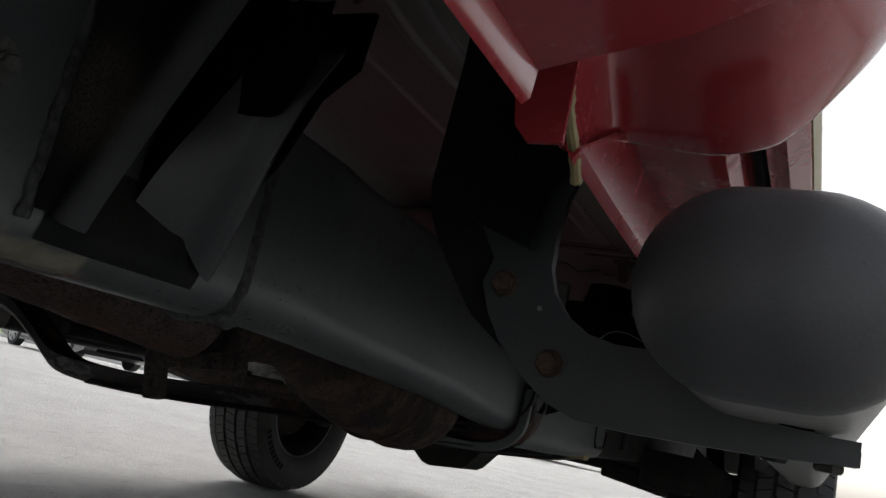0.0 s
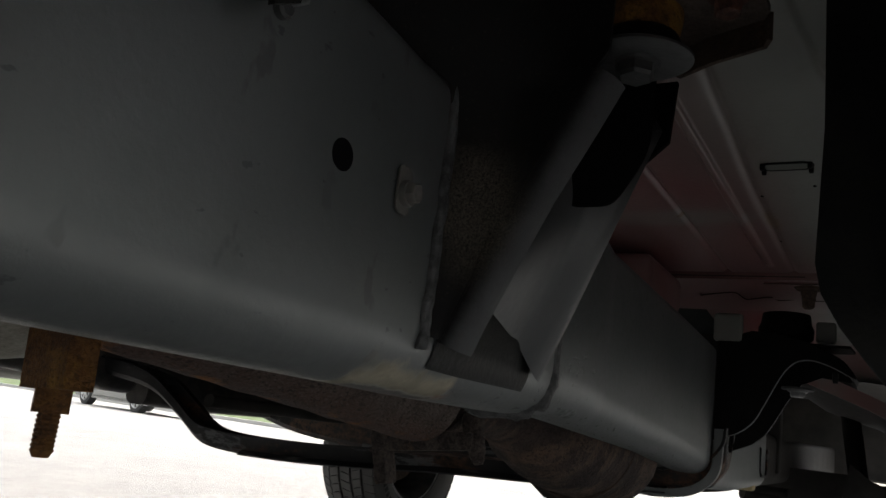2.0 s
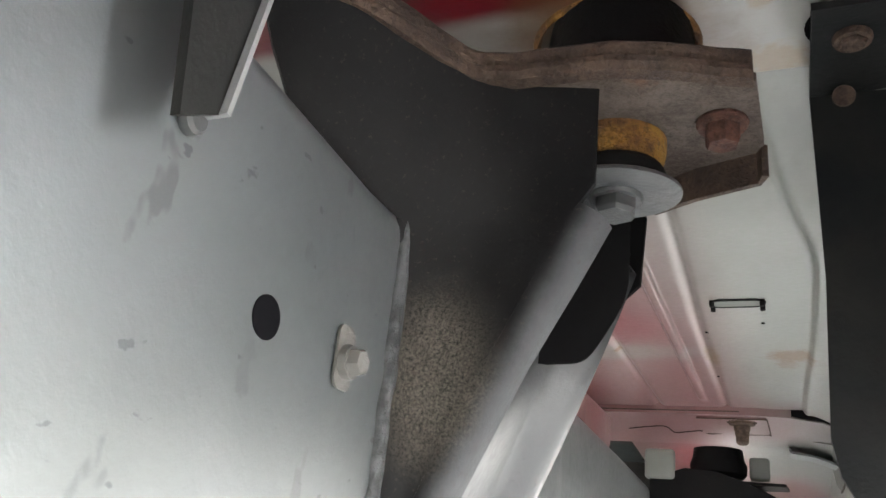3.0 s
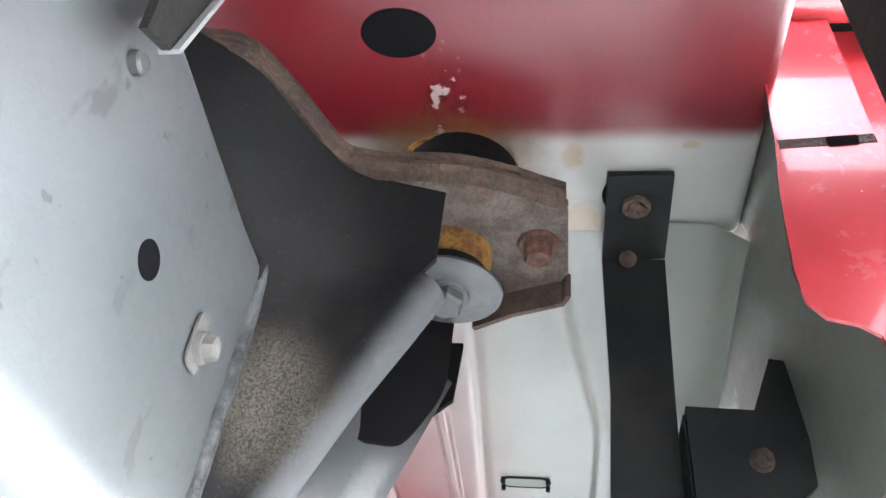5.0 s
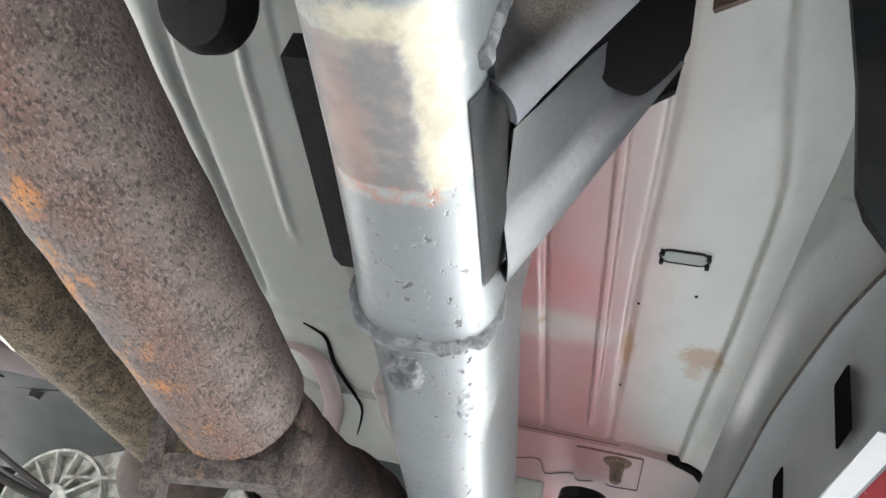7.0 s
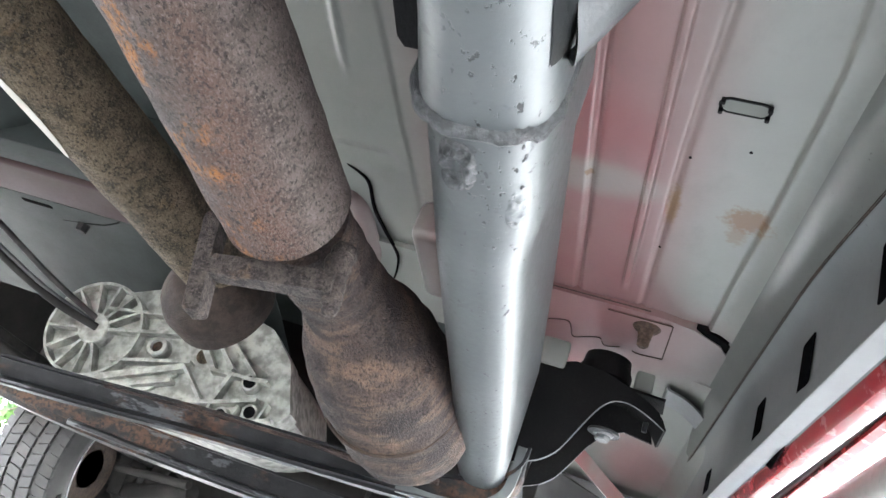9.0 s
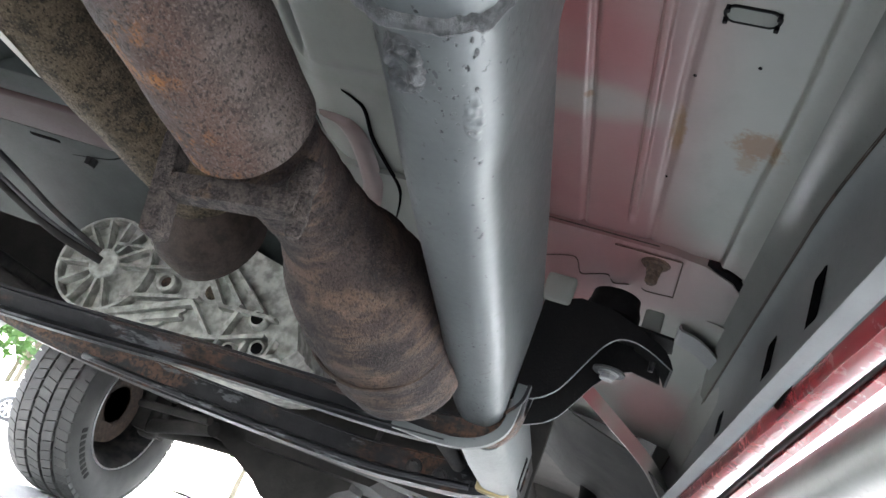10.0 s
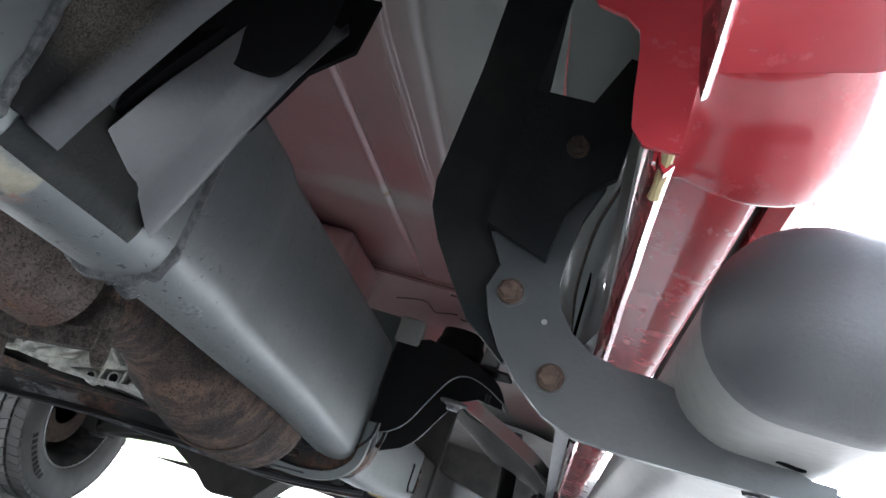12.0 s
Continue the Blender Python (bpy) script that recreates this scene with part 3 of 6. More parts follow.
RAIL = [(-1.5, 0.493, 0.559, 0.412, 0.585, 0.028, 0.012), (-0.4, 0.494, 0.559, 0.412, 0.585, 0.028, 0.012), (0.2, 0.495, 0.559, 0.412, 0.583, 0.028, 0.012), (0.29, 0.4955, 0.559, 0.412, 0.577, 0.028, 0.012),
        (0.36, 0.4955, 0.559, 0.412, 0.571, 0.028, 0.012), (0.43, 0.492, 0.559, 0.412, 0.571, 0.028, 0.012), (0.50, 0.486, 0.558, 0.413, 0.571, 0.029, 0.012), (0.562, 0.478, 0.557, 0.414, 0.571, 0.030, 0.012)]
RAIL_B = [(0.560, 0.480, 0.553, 0.418, 0.569, 0.030, 0.012), (0.665, 0.474, 0.550, 0.416, 0.569, 0.030, 0.012), (0.705, 0.472, 0.543, 0.415, 0.569, 0.028, 0.012), (0.72, 0.471, 0.541, 0.4145, 0.569, 0.028, 0.012),
          (1.0, 0.463, 0.531, 0.402, 0.569, 0.027, 0.012), (1.22, 0.456, 0.521, 0.385, 0.569, 0.026, 0.012), (1.262, 0.456, 0.519, 0.384, 0.569, 0.026, 0.012), (1.275, 0.466, 0.512, 0.392, 0.56, 0.018, 0.012)]
RAIL_C = [(1.30, 0.455, 0.525, 0.364, 0.50, 0.024, 0.012), (1.5, 0.452, 0.522, 0.362, 0.48, 0.024, 0.012), (1.80, 0.447, 0.517, 0.369, 0.48, 0.024, 0.012)]
RAIL_D = [(1.802, 0.448, 0.516, 0.370, 0.479, 0.024, 0.012), (2.2, 0.44, 0.51, 0.378, 0.48, 0.024, 0.012), (3.9, 0.42, 0.50, 0.42, 0.54, 0.024, 0.012)]
rail = part("frame_rail", skin(rail_rings(RAIL)), M_RAIL, truck, "grey coated boxed frame rail with a bare taped patch", 30)
part("front_section", skin(rail_rings(RAIL_B)), M_RAIL, rail, "grey rail section with pitted weld scars", 30)
part("nose_section", skin(rail_rings(RAIL_C)), M_RAIL, rail, "", 30)
part("front_horn", skin(rail_rings(RAIL_D)), M_GRIME, rail, "greasy dark front end of the rail", 30)
mirror = lambda rows: [(y, 2 * CX - x1, 2 * CX - x0, z0, z1, rb, rt) for y, x0, x1, z0, z1, rb, rt in rows]
lrail = part("frame_rail", skin(rail_rings(mirror(RAIL))), M_BLACKSTEEL, truck, "dark boxed frame rail on the far side", 30)
part("front_section", skin(rail_rings(mirror(RAIL_B))), M_BLACKSTEEL, lrail, "", 30)
part("nose_section", skin(rail_rings(mirror(RAIL_C))), M_BLACKSTEEL, lrail, "", 30)
part("front_horn", skin(rail_rings(mirror(RAIL_D))), M_BLACKSTEEL, lrail, "", 30)


def rail_point(y, a, lift=0.0, rows=RAIL_B):
    """A place on the rail's skin: a from 0 at the inner foot, over the bottom, to 1 at the outer foot."""
    for r0, r1 in zip(rows, rows[1:]):
        if r0[0] <= y <= r1[0]:
            f = (y - r0[0]) / (r1[0] - r0[0])
            x0, x1, z0, z1, rb = (r0[k] + f * (r1[k] - r0[k]) for k in (1, 2, 3, 4, 5))
    flat, arc = x1 - x0 - 2 * rb, rb * math.pi / 2
    d = a * (flat + 2 * arc)
    if d < arc:
        t = d / rb
        return Vector((x0 + rb - (rb + lift) * math.cos(t), y, z0 + rb - (rb + lift) * math.sin(t)))
    if d > arc + flat:
        t = (d - arc - flat) / rb
        return Vector((x1 - rb + (rb + lift) * math.sin(t), y, z0 + rb - (rb + lift) * math.cos(t)))
    return Vector((x0 + rb + d - arc, y, z0 - lift))


# weld spatter and scars on the rail: a rough plug weld, a line of bumps, small beads
def scar(name, y0, y1, a0, a1, height, n=14, m=10, seed=0.0, ring=False, label=""):
    bm = bmesh.new()
    grid = []
    for i in range(n + 1):
        row = []
        for j in range(m + 1):
            u, v = i / n * 2 - 1, j / m * 2 - 1
            q = math.sqrt(u * u + v * v)
            edge = max(0.0, 1 - q ** 4)
            dome = (math.exp(-((q - 0.6) / 0.28) ** 2) if ring else 1.0) * edge
            p = rail_point(y0 + (y1 - y0) * i / n, a0 + (a1 - a0) * j / m, 0)
            k = noise.noise(p * 260 + Vector((seed, 0, 0)))
            row.append(bm.verts.new(rail_point(y0 + (y1 - y0) * i / n, a0 + (a1 - a0) * j / m, -0.0006 + height * dome * (0.75 + 0.9 * k))))
        grid.append(row)
    for a, b in zip(grid, grid[1:]):
        for j in range(m):
            bm.faces.new((a[j], a[j + 1], b[j + 1], b[j]))
    return part(name, bm, M_WELD if ring else M_RAIL, rail, label, 60)


scar("plug_weld", 0.574, 0.627, 0.26, 0.53, 0.0060, 34, 30, 1.0, True, "rough filled plug weld")
scar("weld_scar", 0.615, 0.665, 0.66, 0.80, 0.0012, 36, 22, 5.0, False, "line of rough weld scars")
random.seed(4)
bm = bmesh.new()
for k in range(150):
    y, a, r = random.uniform(0.57, 1.22), random.choice((random.uniform(0.5, 0.8), random.uniform(0.15, 0.9))), random.uniform(0.0005, 0.0016) * random.choice((0.6, 1.0, 1.0))
    p, q = rail_point(y, a, 0.0), rail_point(y, a, 1.0)
    n = (q - p).normalized()
    t = Vector((0, 1, 0))
    s = n.cross(t)
    ring = [bm.verts.new(p + (t * math.cos(c) * random.uniform(1.0, 2.2) + s * math.sin(c)) * r) for c in (0, 1.05, 2.1, 3.14, 4.2, 5.2)]
    tip = bm.verts.new(p + n * r * 0.45)
    for i in range(6):
        bm.faces.new((ring[i], ring[(i + 1) % 6], tip))
tagged(part("weld_spatter", bm, M_WELD, rail, "scattered weld spatter", 80), kind="stuff")

# the weld bead that joins the two rail sections, uneven along its way
bead = []
for k, d in ((0, -0.001), (1, 0.0030), (2, 0.0040), (3, 0.0024), (4, -0.002)):
    ring = []
    for i, (x, z) in enumerate(rounded(0.476, 0.557, 0.414, 0.571, (0.030, 0.030, 0.012, 0.012), 10)):
        w = noise.noise(Vector((x, z, 0.2)) * 130)
        c = Vector((x - 0.5165, 0, z - 0.49)).normalized() * d * (1 + 1.1 * w)
        ring.append((x + c.x, 0.554 + 0.0035 * k + 0.004 * noise.noise(Vector((x, z, 3)) * 90), z + c.z))
    bead.append(ring)
part("weld_bead", skin(bead), M_WELD, rail, "rough circumferential weld bead", 70)

part("hole", lathe([(0, 0.0068), (0.0006, 0.0068)], (0.5588, 0.3065, 0.500), (1, 0, 0)), M_HOLE, rail)
part("paint_patch", slab(rounded(0.346, 0.357, 0.489, 0.511, (0.004, 0.002, 0.005, 0.003)), (0.5598, 0, 0), (0, 1, 0), (0, 0, 1), 0.001, 0.0004), M_PATCH, rail, "pale paint patch round a bolt")
hexbolt((0.5606, 0.3525, 0.4985), (1, 0, 0), 0.0050, 0.007, M_PATCH, rail, 0.0062)


# ---- cab floor and rocker inner, drawn along the truck ----
def profile_sheet(pts, ys, thick, bend=None):
    """A folded sheet: a line of (x, z) drawn along y, with a thickness; bend shifts (x, z) along the way."""
    rings = []
    for y in ys:
        rings.append([Vector((x + (bend(x, y, z)[0] if bend else 0), y, z + (bend(x, y, z)[1] if bend else 0))) for x, z in pts])
    bm = skin(rings, False, False)
    bmesh.ops.recalc_face_normals(bm, faces=bm.faces)
    bmesh.ops.solidify(bm, geom=list(bm.faces), thickness=thick)
    return bm


def step_up(x, a, b):
    t = min(1, max(0, (x - a) / (b - a)))
    return t * t * (3 - 2 * t)


def floor_height(x, y):
    """The pressed cab floor: flat, with a bright double rib, grooves, and a rounded fall to the rocker."""
    z = 0.665 + 0.021 * (1 - step_up(y, 0.47, 0.63))
    z += 0.10 * (1 - step_up(abs(x - CX), 0.16, 0.34))
    end = step_up(1.165 - y, 0, 0.02)
    z -= 0.0042 * math.exp(-((x - 0.6005) / 0.0048) ** 6) * end
    z += 0.0045 * math.exp(-((x - 0.540) / 0.0040) ** 2) * step_up(y, 0.55, 0.6)
    z += 0.0032 * math.exp(-((x - 0.626 - 0.006 * step_up(0.9 - y, 0, 0.3)) / 0.0042) ** 2)
    outer = 0.687 + 0.033 * step_up(y, 0.48, 0.72) - 0.006 * step_up(y, 0.85, 1.15)
    fall = step_up(y, 0.50, 0.66)
    z -= 0.0070 * step_up(x, outer, outer + 0.0055) * (0.45 + 0.55 * fall)
    z -= 0.012 * step_up(x, outer + 0.008, outer + 0.045) * fall
    inner = 0.226 - 0.062 * (y - 0.55)
    z += 0.010 * math.exp(-((x - inner) / 0.0055) ** 2) * step_up(y, 0.535, 0.56) * (1 - step_up(y, 0.965, 0.985))
    z += 0.009 * math.exp(-((y - 0.548) / 0.006) ** 2) * (1 - step_up(x, inner - 0.002, inner + 0.004))
    z += 0.005 * math.exp(-((y - 1.0) / 0.006) ** 2) * (1 - step_up(x, 0.30, 0.32))
    fold = 0.292 - 0.085 * (y - 0.63)
    z -= 0.0030 * math.exp(-((x - fold) / 0.0040) ** 4) * (1 - step_up(y, 0.80, 0.86)) + 0.002 * step_up(0.33 - x, 0, 0.006)
    return z


bm = bmesh.new()
xs = [0.14 + 0.0025 * k for k in range(155)] + [0.527 + 0.0013 * k for k in range(170)]
yy = [0.473 + 0.01506 * k for k in range(50)]
grid = [[bm.verts.new((x, y, floor_height(x, y))) for x in xs] for y in yy]
for a, b in zip(grid, grid[1:]):
    for k in range(len(xs) - 1):
        bm.faces.new((a[k], a[k + 1], b[k + 1], b[k]))
floor = part("cab_floor", bm, M_FLOOR, truck, "primered cab floor with red overspray and rust spots", 60)
LEFT = [(x, floor_height(x, 0.8)) for x in [-0.90 + 0.05 * k for k in range(21)] + [0.142]]
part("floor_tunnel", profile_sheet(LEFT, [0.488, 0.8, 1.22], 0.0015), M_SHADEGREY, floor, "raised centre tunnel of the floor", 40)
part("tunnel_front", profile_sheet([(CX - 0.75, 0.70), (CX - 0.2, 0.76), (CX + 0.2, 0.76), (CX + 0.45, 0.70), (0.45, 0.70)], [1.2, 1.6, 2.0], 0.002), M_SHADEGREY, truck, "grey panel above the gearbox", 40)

# floor edge, bulge and the rocker's inner wall with its ledge
WALLIN = [(0.7465, 0.6585), (0.7480, 0.6580), (0.754, 0.652), (0.760, 0.640), (0.7655, 0.628), (0.7705, 0.6215), (0.7725, 0.6170), (0.7735, 0.6195), (0.7765, 0.6195), (0.7805, 0.6165), (0.784, 0.611), (0.788, 0.603), (0.790, 0.585), (0.792, 0.535), (0.794, 0.512), (0.797, 0.504), (0.806, 0.502), (0.814, 0.501), (0.8165, 0.497)]


def wall_bend(x, y, z):
    back = 1 - step_up(y, 0.62, 1.0)
    return (0.02 * back * step_up(0.66 - z, 0, 0.03) * step_up(z, 0.50, 0.54) - 0.02 * (y - 0.6) * step_up(0.54 - z, 0, 0.04) + 0.03 * (1 - step_up(y, 0.58, 0.80)) * step_up(x, 0.7466, 0.7478) * step_up(z, 0.60, 0.63) + max(0.0, 0.8175 - x) * step_up(0.525 - z, 0, 0.008) * (1 - step_up(y, 0.68, 0.80)), 0.021 * (1 - step_up(y, 0.47, 0.63)) * step_up(z, 0.60, 0.65))


rings = []
for y in [0.474, 0.49, 0.51, 0.53, 0.56, 0.62, 0.68, 0.74, 0.8, 0.86, 0.92, 1.0, 1.2, 1.4, 1.7, 2.1, 2.5]:
    ring = []
    for x, z in WALLIN:
        dx, dz = wall_bend(x, y, z)
        ring.append(Vector((x + dx, y, z + dz)))
    rings.append(ring)
part("crease_seam", tube([(0.7732 + wall_bend(0.7732, y, 0.618)[0], y, 0.6187) for y in [0.68 + 0.04 * k for k in range(40)]], 0.0016, 6), M_RUST_DARK, truck, "dark folded seam along the rocker")
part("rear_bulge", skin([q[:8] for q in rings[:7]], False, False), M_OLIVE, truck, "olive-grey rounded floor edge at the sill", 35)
part("rocker_bulge", skin([q[:8] for q in rings[6:]], False, False), M_BULGE, truck, "grey-green rounded edge of the cab floor", 35)
part("rocker_inner", skin([q[7:] for q in rings[6:]], False, False), M_GREY, truck, "grey inner rocker wall with dark drain slots", 35)
for y, z in ((0.80, 0.553), (1.000, 0.548), (1.185, 0.545), (1.50, 0.54)):
    part("slot", slab(rounded(y - 0.019, y + 0.019, z - 0.028, z + 0.028, (0.003,) * 4), (0.7935 if y < 0.9 else 0.7905, 0, 0), (0, 1, 0), (0, 0, 1), -0.0012), M_HOLE, truck, "dark slot in the rocker wall")
part("notch", slab([(1.10, 0.500), (1.20, 0.505), (1.15, 0.484)], (0.806, 0, 0), (0, 1, 0), (0, 0, 1), -0.0015), M_HOLE, truck, "dark triangular notch in the rocker edge")
for y in (1.28, 1.72):
    part("seam_tab", slab([(y, 0.503), (y + 0.05, 0.503), (y + 0.02, 0.525)], (0.7885, 0, 0), (0, 1, 0), (0, 0, 1), -0.0015), M_STEEL_BARE, truck, "bent sheet-metal tab")

REAR = [(0.798, 0.75), (0.799, 0.67), (0.803, 0.62), (0.8075, 0.585), (0.8110, 0.54), (0.8150, 0.512), (0.8185, 0.4975)]
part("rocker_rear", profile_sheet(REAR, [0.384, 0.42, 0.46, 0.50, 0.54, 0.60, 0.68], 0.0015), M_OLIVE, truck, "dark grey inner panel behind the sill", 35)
part("panel_crack", tube(smooth_line([(0.7975, 0.478, 0.682), (0.799, 0.474, 0.668), (0.800, 0.480, 0.655), (0.8005, 0.486, 0.645)], 5), 0.0011, 6), M_STEEL_BARE, truck, "pale curved seam edge")
part("pressed_rib", strip(smooth_line([(0.8005, 0.470, 0.668), (0.8030, 0.500, 0.640), (0.8040, 0.520, 0.628), (0.8030, 0.524, 0.632)], 5), (0, 0.6, 0.8), 0.006, 0.004), M_GREY, truck, "pressed rib in the panel")

part("rocker_ledge", profile_sheet([(0.7965, 0.5015), (0.806, 0.4995), (0.8145, 0.4985)], [0.73, 1.0, 1.6, 2.5], 0.001, lambda x, y, z: (-0.02 * (y - 0.6), 0)), M_LEDGE, truck, "pale primered ledge along the rocker")

# rear and front cross sills
part("rear_sill", block((CX - 0.8, 0.28, 0.682), (0.797, 0.489, 0.74), 0.007, 3), M_SILL, truck, "cab cross sill, cream primer in front of red paint")
part("drain_hole", slab([(0.0190 * math.cos(c), 0.0140 * math.sin(c)) for c in [math.pi * k / 16 for k in range(32)]], (0.610, 0.342, 0.6814), (1, 0, 0), (0, 1, 0), 0.0008), M_HOLE, truck, "dark oval drain hole")
sill = [(0.02, 1.203), (0.655, 1.204), (0.70, 1.215), (0.738, 1.243), (0.756, 1.28), (0.763, 1.34), (0.763, 1.44), (0.02, 1.44)]
fsill = part("front_sill", slab(sill, (0, 0, 0.655), (1, 0, 0), (0, 1, 0), 0.05, 0.006), M_FLOOR, truck, "pink-sprayed front cross sill with a rounded end")
part("dark_gap", slab([(0.701, 1.212), (0.728, 1.220), (0.753, 1.240), (0.773, 1.27), (0.783, 1.308), (0.771, 1.305), (0.758, 1.278), (0.739, 1.248), (0.720, 1.232)], (0, 0, 0.6565), (1, 0, 0), (0, 1, 0), 0.03), M_HOLE, truck)
part("patch_plate", slab(rounded(0.585, 0.672, 1.216, 1.326, (0.004,) * 4), (0, 0, 0.6525), (1, 0, 0), (0, 1, 0), 0.0025, 0.0008), M_FLOOR, fsill)
part("front_sill", block((CX - 0.75, 1.203, 0.655), (0.017, 1.278, 0.705), 0.006), M_SHADEGREY, truck, "grey-green far end of the front sill, shade put into its colour")
part("sprayed_band", block((CX - 0.75, 1.281, 0.651), (0.017, 1.405, 0.705), 0.012, 3), M_PINKDARK, truck, "pink overspray band on the far sill, darkened for shade")
for path in ([(0.46, 1.2015, 0.6590), (0.571, 1.2015, 0.6590), (0.64, 1.2015, 0.6590)], [(0.586, 1.2145, 0.6520), (0.62, 1.2145, 0.6520), (0.672, 1.2150, 0.6520)], [(0.6725, 1.215, 0.6520), (0.6735, 1.27, 0.6520), (0.674, 1.328, 0.6520)],
             [(0.480, 1.318, 0.6540), (0.515, 1.296, 0.6540), (0.536, 1.293, 0.6540), (0.543, 1.338, 0.6540), (0.560, 1.330, 0.6540), (0.582, 1.318, 0.6540), (0.591, 1.340, 0.6540), (0.612, 1.330, 0.6540), (0.626, 1.318, 0.6540), (0.636, 1.336, 0.6540), (0.674, 1.332, 0.6540)]):
    part("seam", tube(smooth_line(path, 5), 0.0008, 6), M_RUST_DARK, fsill, "dark seam line")
stud = part("stud", lathe([(0.002, 0.019), (-0.001, 0.020), (-0.003, 0.0165), (-0.0045, 0.0165), (-0.006, 0.0105), (-0.012, 0.0100), (-0.014, 0.0088), (-0.017, 0.0092), (-0.020, 0.0082), (-0.028, 0.0080), (-0.031, 0.005)], (0.641, 1.240, 0.654), (0, 0, 1), 20), M_BOLT_RUST, fsill, "rusty threaded stud in a flared seat")

# clip plug in the floor
for x, y in ((0.664, 0.788),):
    loop = rounded(-0.021, 0.021, -0.0085, 0.0085, (0.0085,) * 4, 6)
    plug = part("floor_plug", slab([(a, b) for a, b in rounded(-0.0195, 0.0195, -0.0075, 0.0075, (0.007,) * 4, 6)], (x, y, 0.6640), (1, 0.0, 0), (0, 1, 0), 0.002), M_BULGE, floor, "grey oval floor plug in a dark ring")
    rim = [(x + a, y + b, 0.6650) for a, b in loop]
    part("seal_ring", tube(rim + [rim[0]], 0.0016, 8, False), M_RUBBER, plug)
    for a in (-0.0195, 0.0195):
        for b in (-0.0062, 0.0062):
            part("clip", block((x + a - 0.0020, y + b - 0.0022, 0.6595), (x + a + 0.0020, y + b + 0.0022, 0.668), 0.001), M_RUBBER, plug)
for x, y in ((0.632, 0.872), (0.682, 0.845), (0.628, 1.05)):
    part("dimple", lathe([(0, 0.0016), (0.001, 0.0016)], (x, y, floor_height(x, y) - 0.0008), (0, 0, 1), 12), M_HOLE, floor)

part("floor_seam", tube([(0.760, 0.490, 0.6800), (0.768, 0.54, 0.6765), (0.776, 0.59, 0.6655)], 0.0012, 6), M_RUST_DARK, floor, "dark floor seam")

# ---- toe board and front bay ----
toe = part("toe_board", profile_sheet([(0.45, 0.66), (0.60, 0.652), (0.70, 0.648), (0.76, 0.640), (0.79, 0.60)], [1.38, 1.44, 1.55, 1.7, 1.9, 1.98], 0.0015, lambda x, y, z: (0, 0.012 - 0.10 * max(0, y - 1.44) ** 1.2)), M_FLOOR, truck, "pale toe board with pink spray", 30)
part("strap", strip(smooth_line([(0.697, 1.448, 0.652), (0.701, 1.450, 0.646), (0.73, 1.465, 0.644), (0.765, 1.505, 0.637), (0.790, 1.55, 0.622)], 5), (0, 1, 0.05), 0.070, 0.003), M_STEEL_BARE, toe, "curved pale bracing strap")
part("pink_rib", strip(smooth_line([(0.53, 1.62, 0.605), (0.62, 1.75, 0.58), (0.72, 1.9, 0.55), (0.775, 2.0, 0.52)], 5), (0.5, 0.3, 0.8), 0.03, 0.004), M_FLOOR, toe)
part("splash_shield", profile_sheet([(0.40, 0.70), (0.56, 0.60), (0.70, 0.56), (0.79, 0.50), (0.80, 0.42)], [1.92, 2.1, 2.4, 2.7], 0.003), M_GRIME, truck, "black wheel-well splash shield", 40)
bay = part("engine_bay", block((CX - 0.95, 2.0, 0.74), (0.83, 4.05, 0.78), 0.004), M_GRIME, truck, "dark closed engine bay above the axle")
part("bay_wall", block((CX - 0.62, 1.98, 0.40), (0.52, 2.02, 0.78), 0.004), M_GRIME, bay)
part("front_bumper", block((CX - 0.95, 3.95, 0.42), (0.87, 4.1, 0.9), 0.03), M_GRIME, truck, "dark back of the front bumper")

# ---- rocker, cab corner, bed ----
PINCH = [(0.8165, 0.5005), (0.8215, 0.488), (0.8245, 0.4835), (0.8275, 0.488), (0.8300, 0.5165), (0.8447, 0.5160), (0.8610, 0.5150), (0.8680, 0.5164), (0.8722, 0.524), (0.876, 0.601), (0.884, 0.70)]


def flange_dent(x, y, z):
    k = noise.noise(Vector((y * 14, 0, 0.3))) * 0.0009 * step_up(0.52 - z, 0, 0.03)
    return (k - 0.02 * (y - 0.6), 0.0)


ROCKER_Y = [0.02 * k for k in range(60)] + [1.6, 2.0, 2.5]
rings = []
for d in ROCKER_Y:
    ring = []
    for k, (x, z) in enumerate(PINCH):
        back = 0.400 if k < 4 else 0.459 + 0.008 * step_up(x, 0.832, 0.872)
        dx, dz = flange_dent(x, back + d, z)
        lift = 0.005 * math.exp(-d / 0.015) if 4 <= k < 9 else 0.0
        ring.append(Vector((x + dx, back + d, z + dz + lift)))
    rings.append(ring)
bm = skin(rings, False, False)
bmesh.ops.recalc_face_normals(bm, faces=bm.faces)
bmesh.ops.solidify(bm, geom=list(bm.faces), thickness=0.0014)
rocker = part("rocker_panel", bm, M_RED, truck, "red rocker panel with a chipped pinch-weld flange", 25)
part("door_seal", tube([(0.8775, y, 0.545) for y in (0.475, 1.0, 2.4)], 0.0055, 10), M_RUBBER, rocker, "black rubber door seal")
door = part("cab_door", profile_sheet([(0.886, 0.628), (0.881, 0.544), (0.883, 0.536), (0.893, 0.533), (0.902, 0.539), (0.9065, 0.568), (0.918, 0.68), (0.925, 0.9), (0.90, 1.25)], [0.482, 0.8, 1.5, 2.2], 0.002), M_RED, truck, "red lower edge of the cab door", 25)
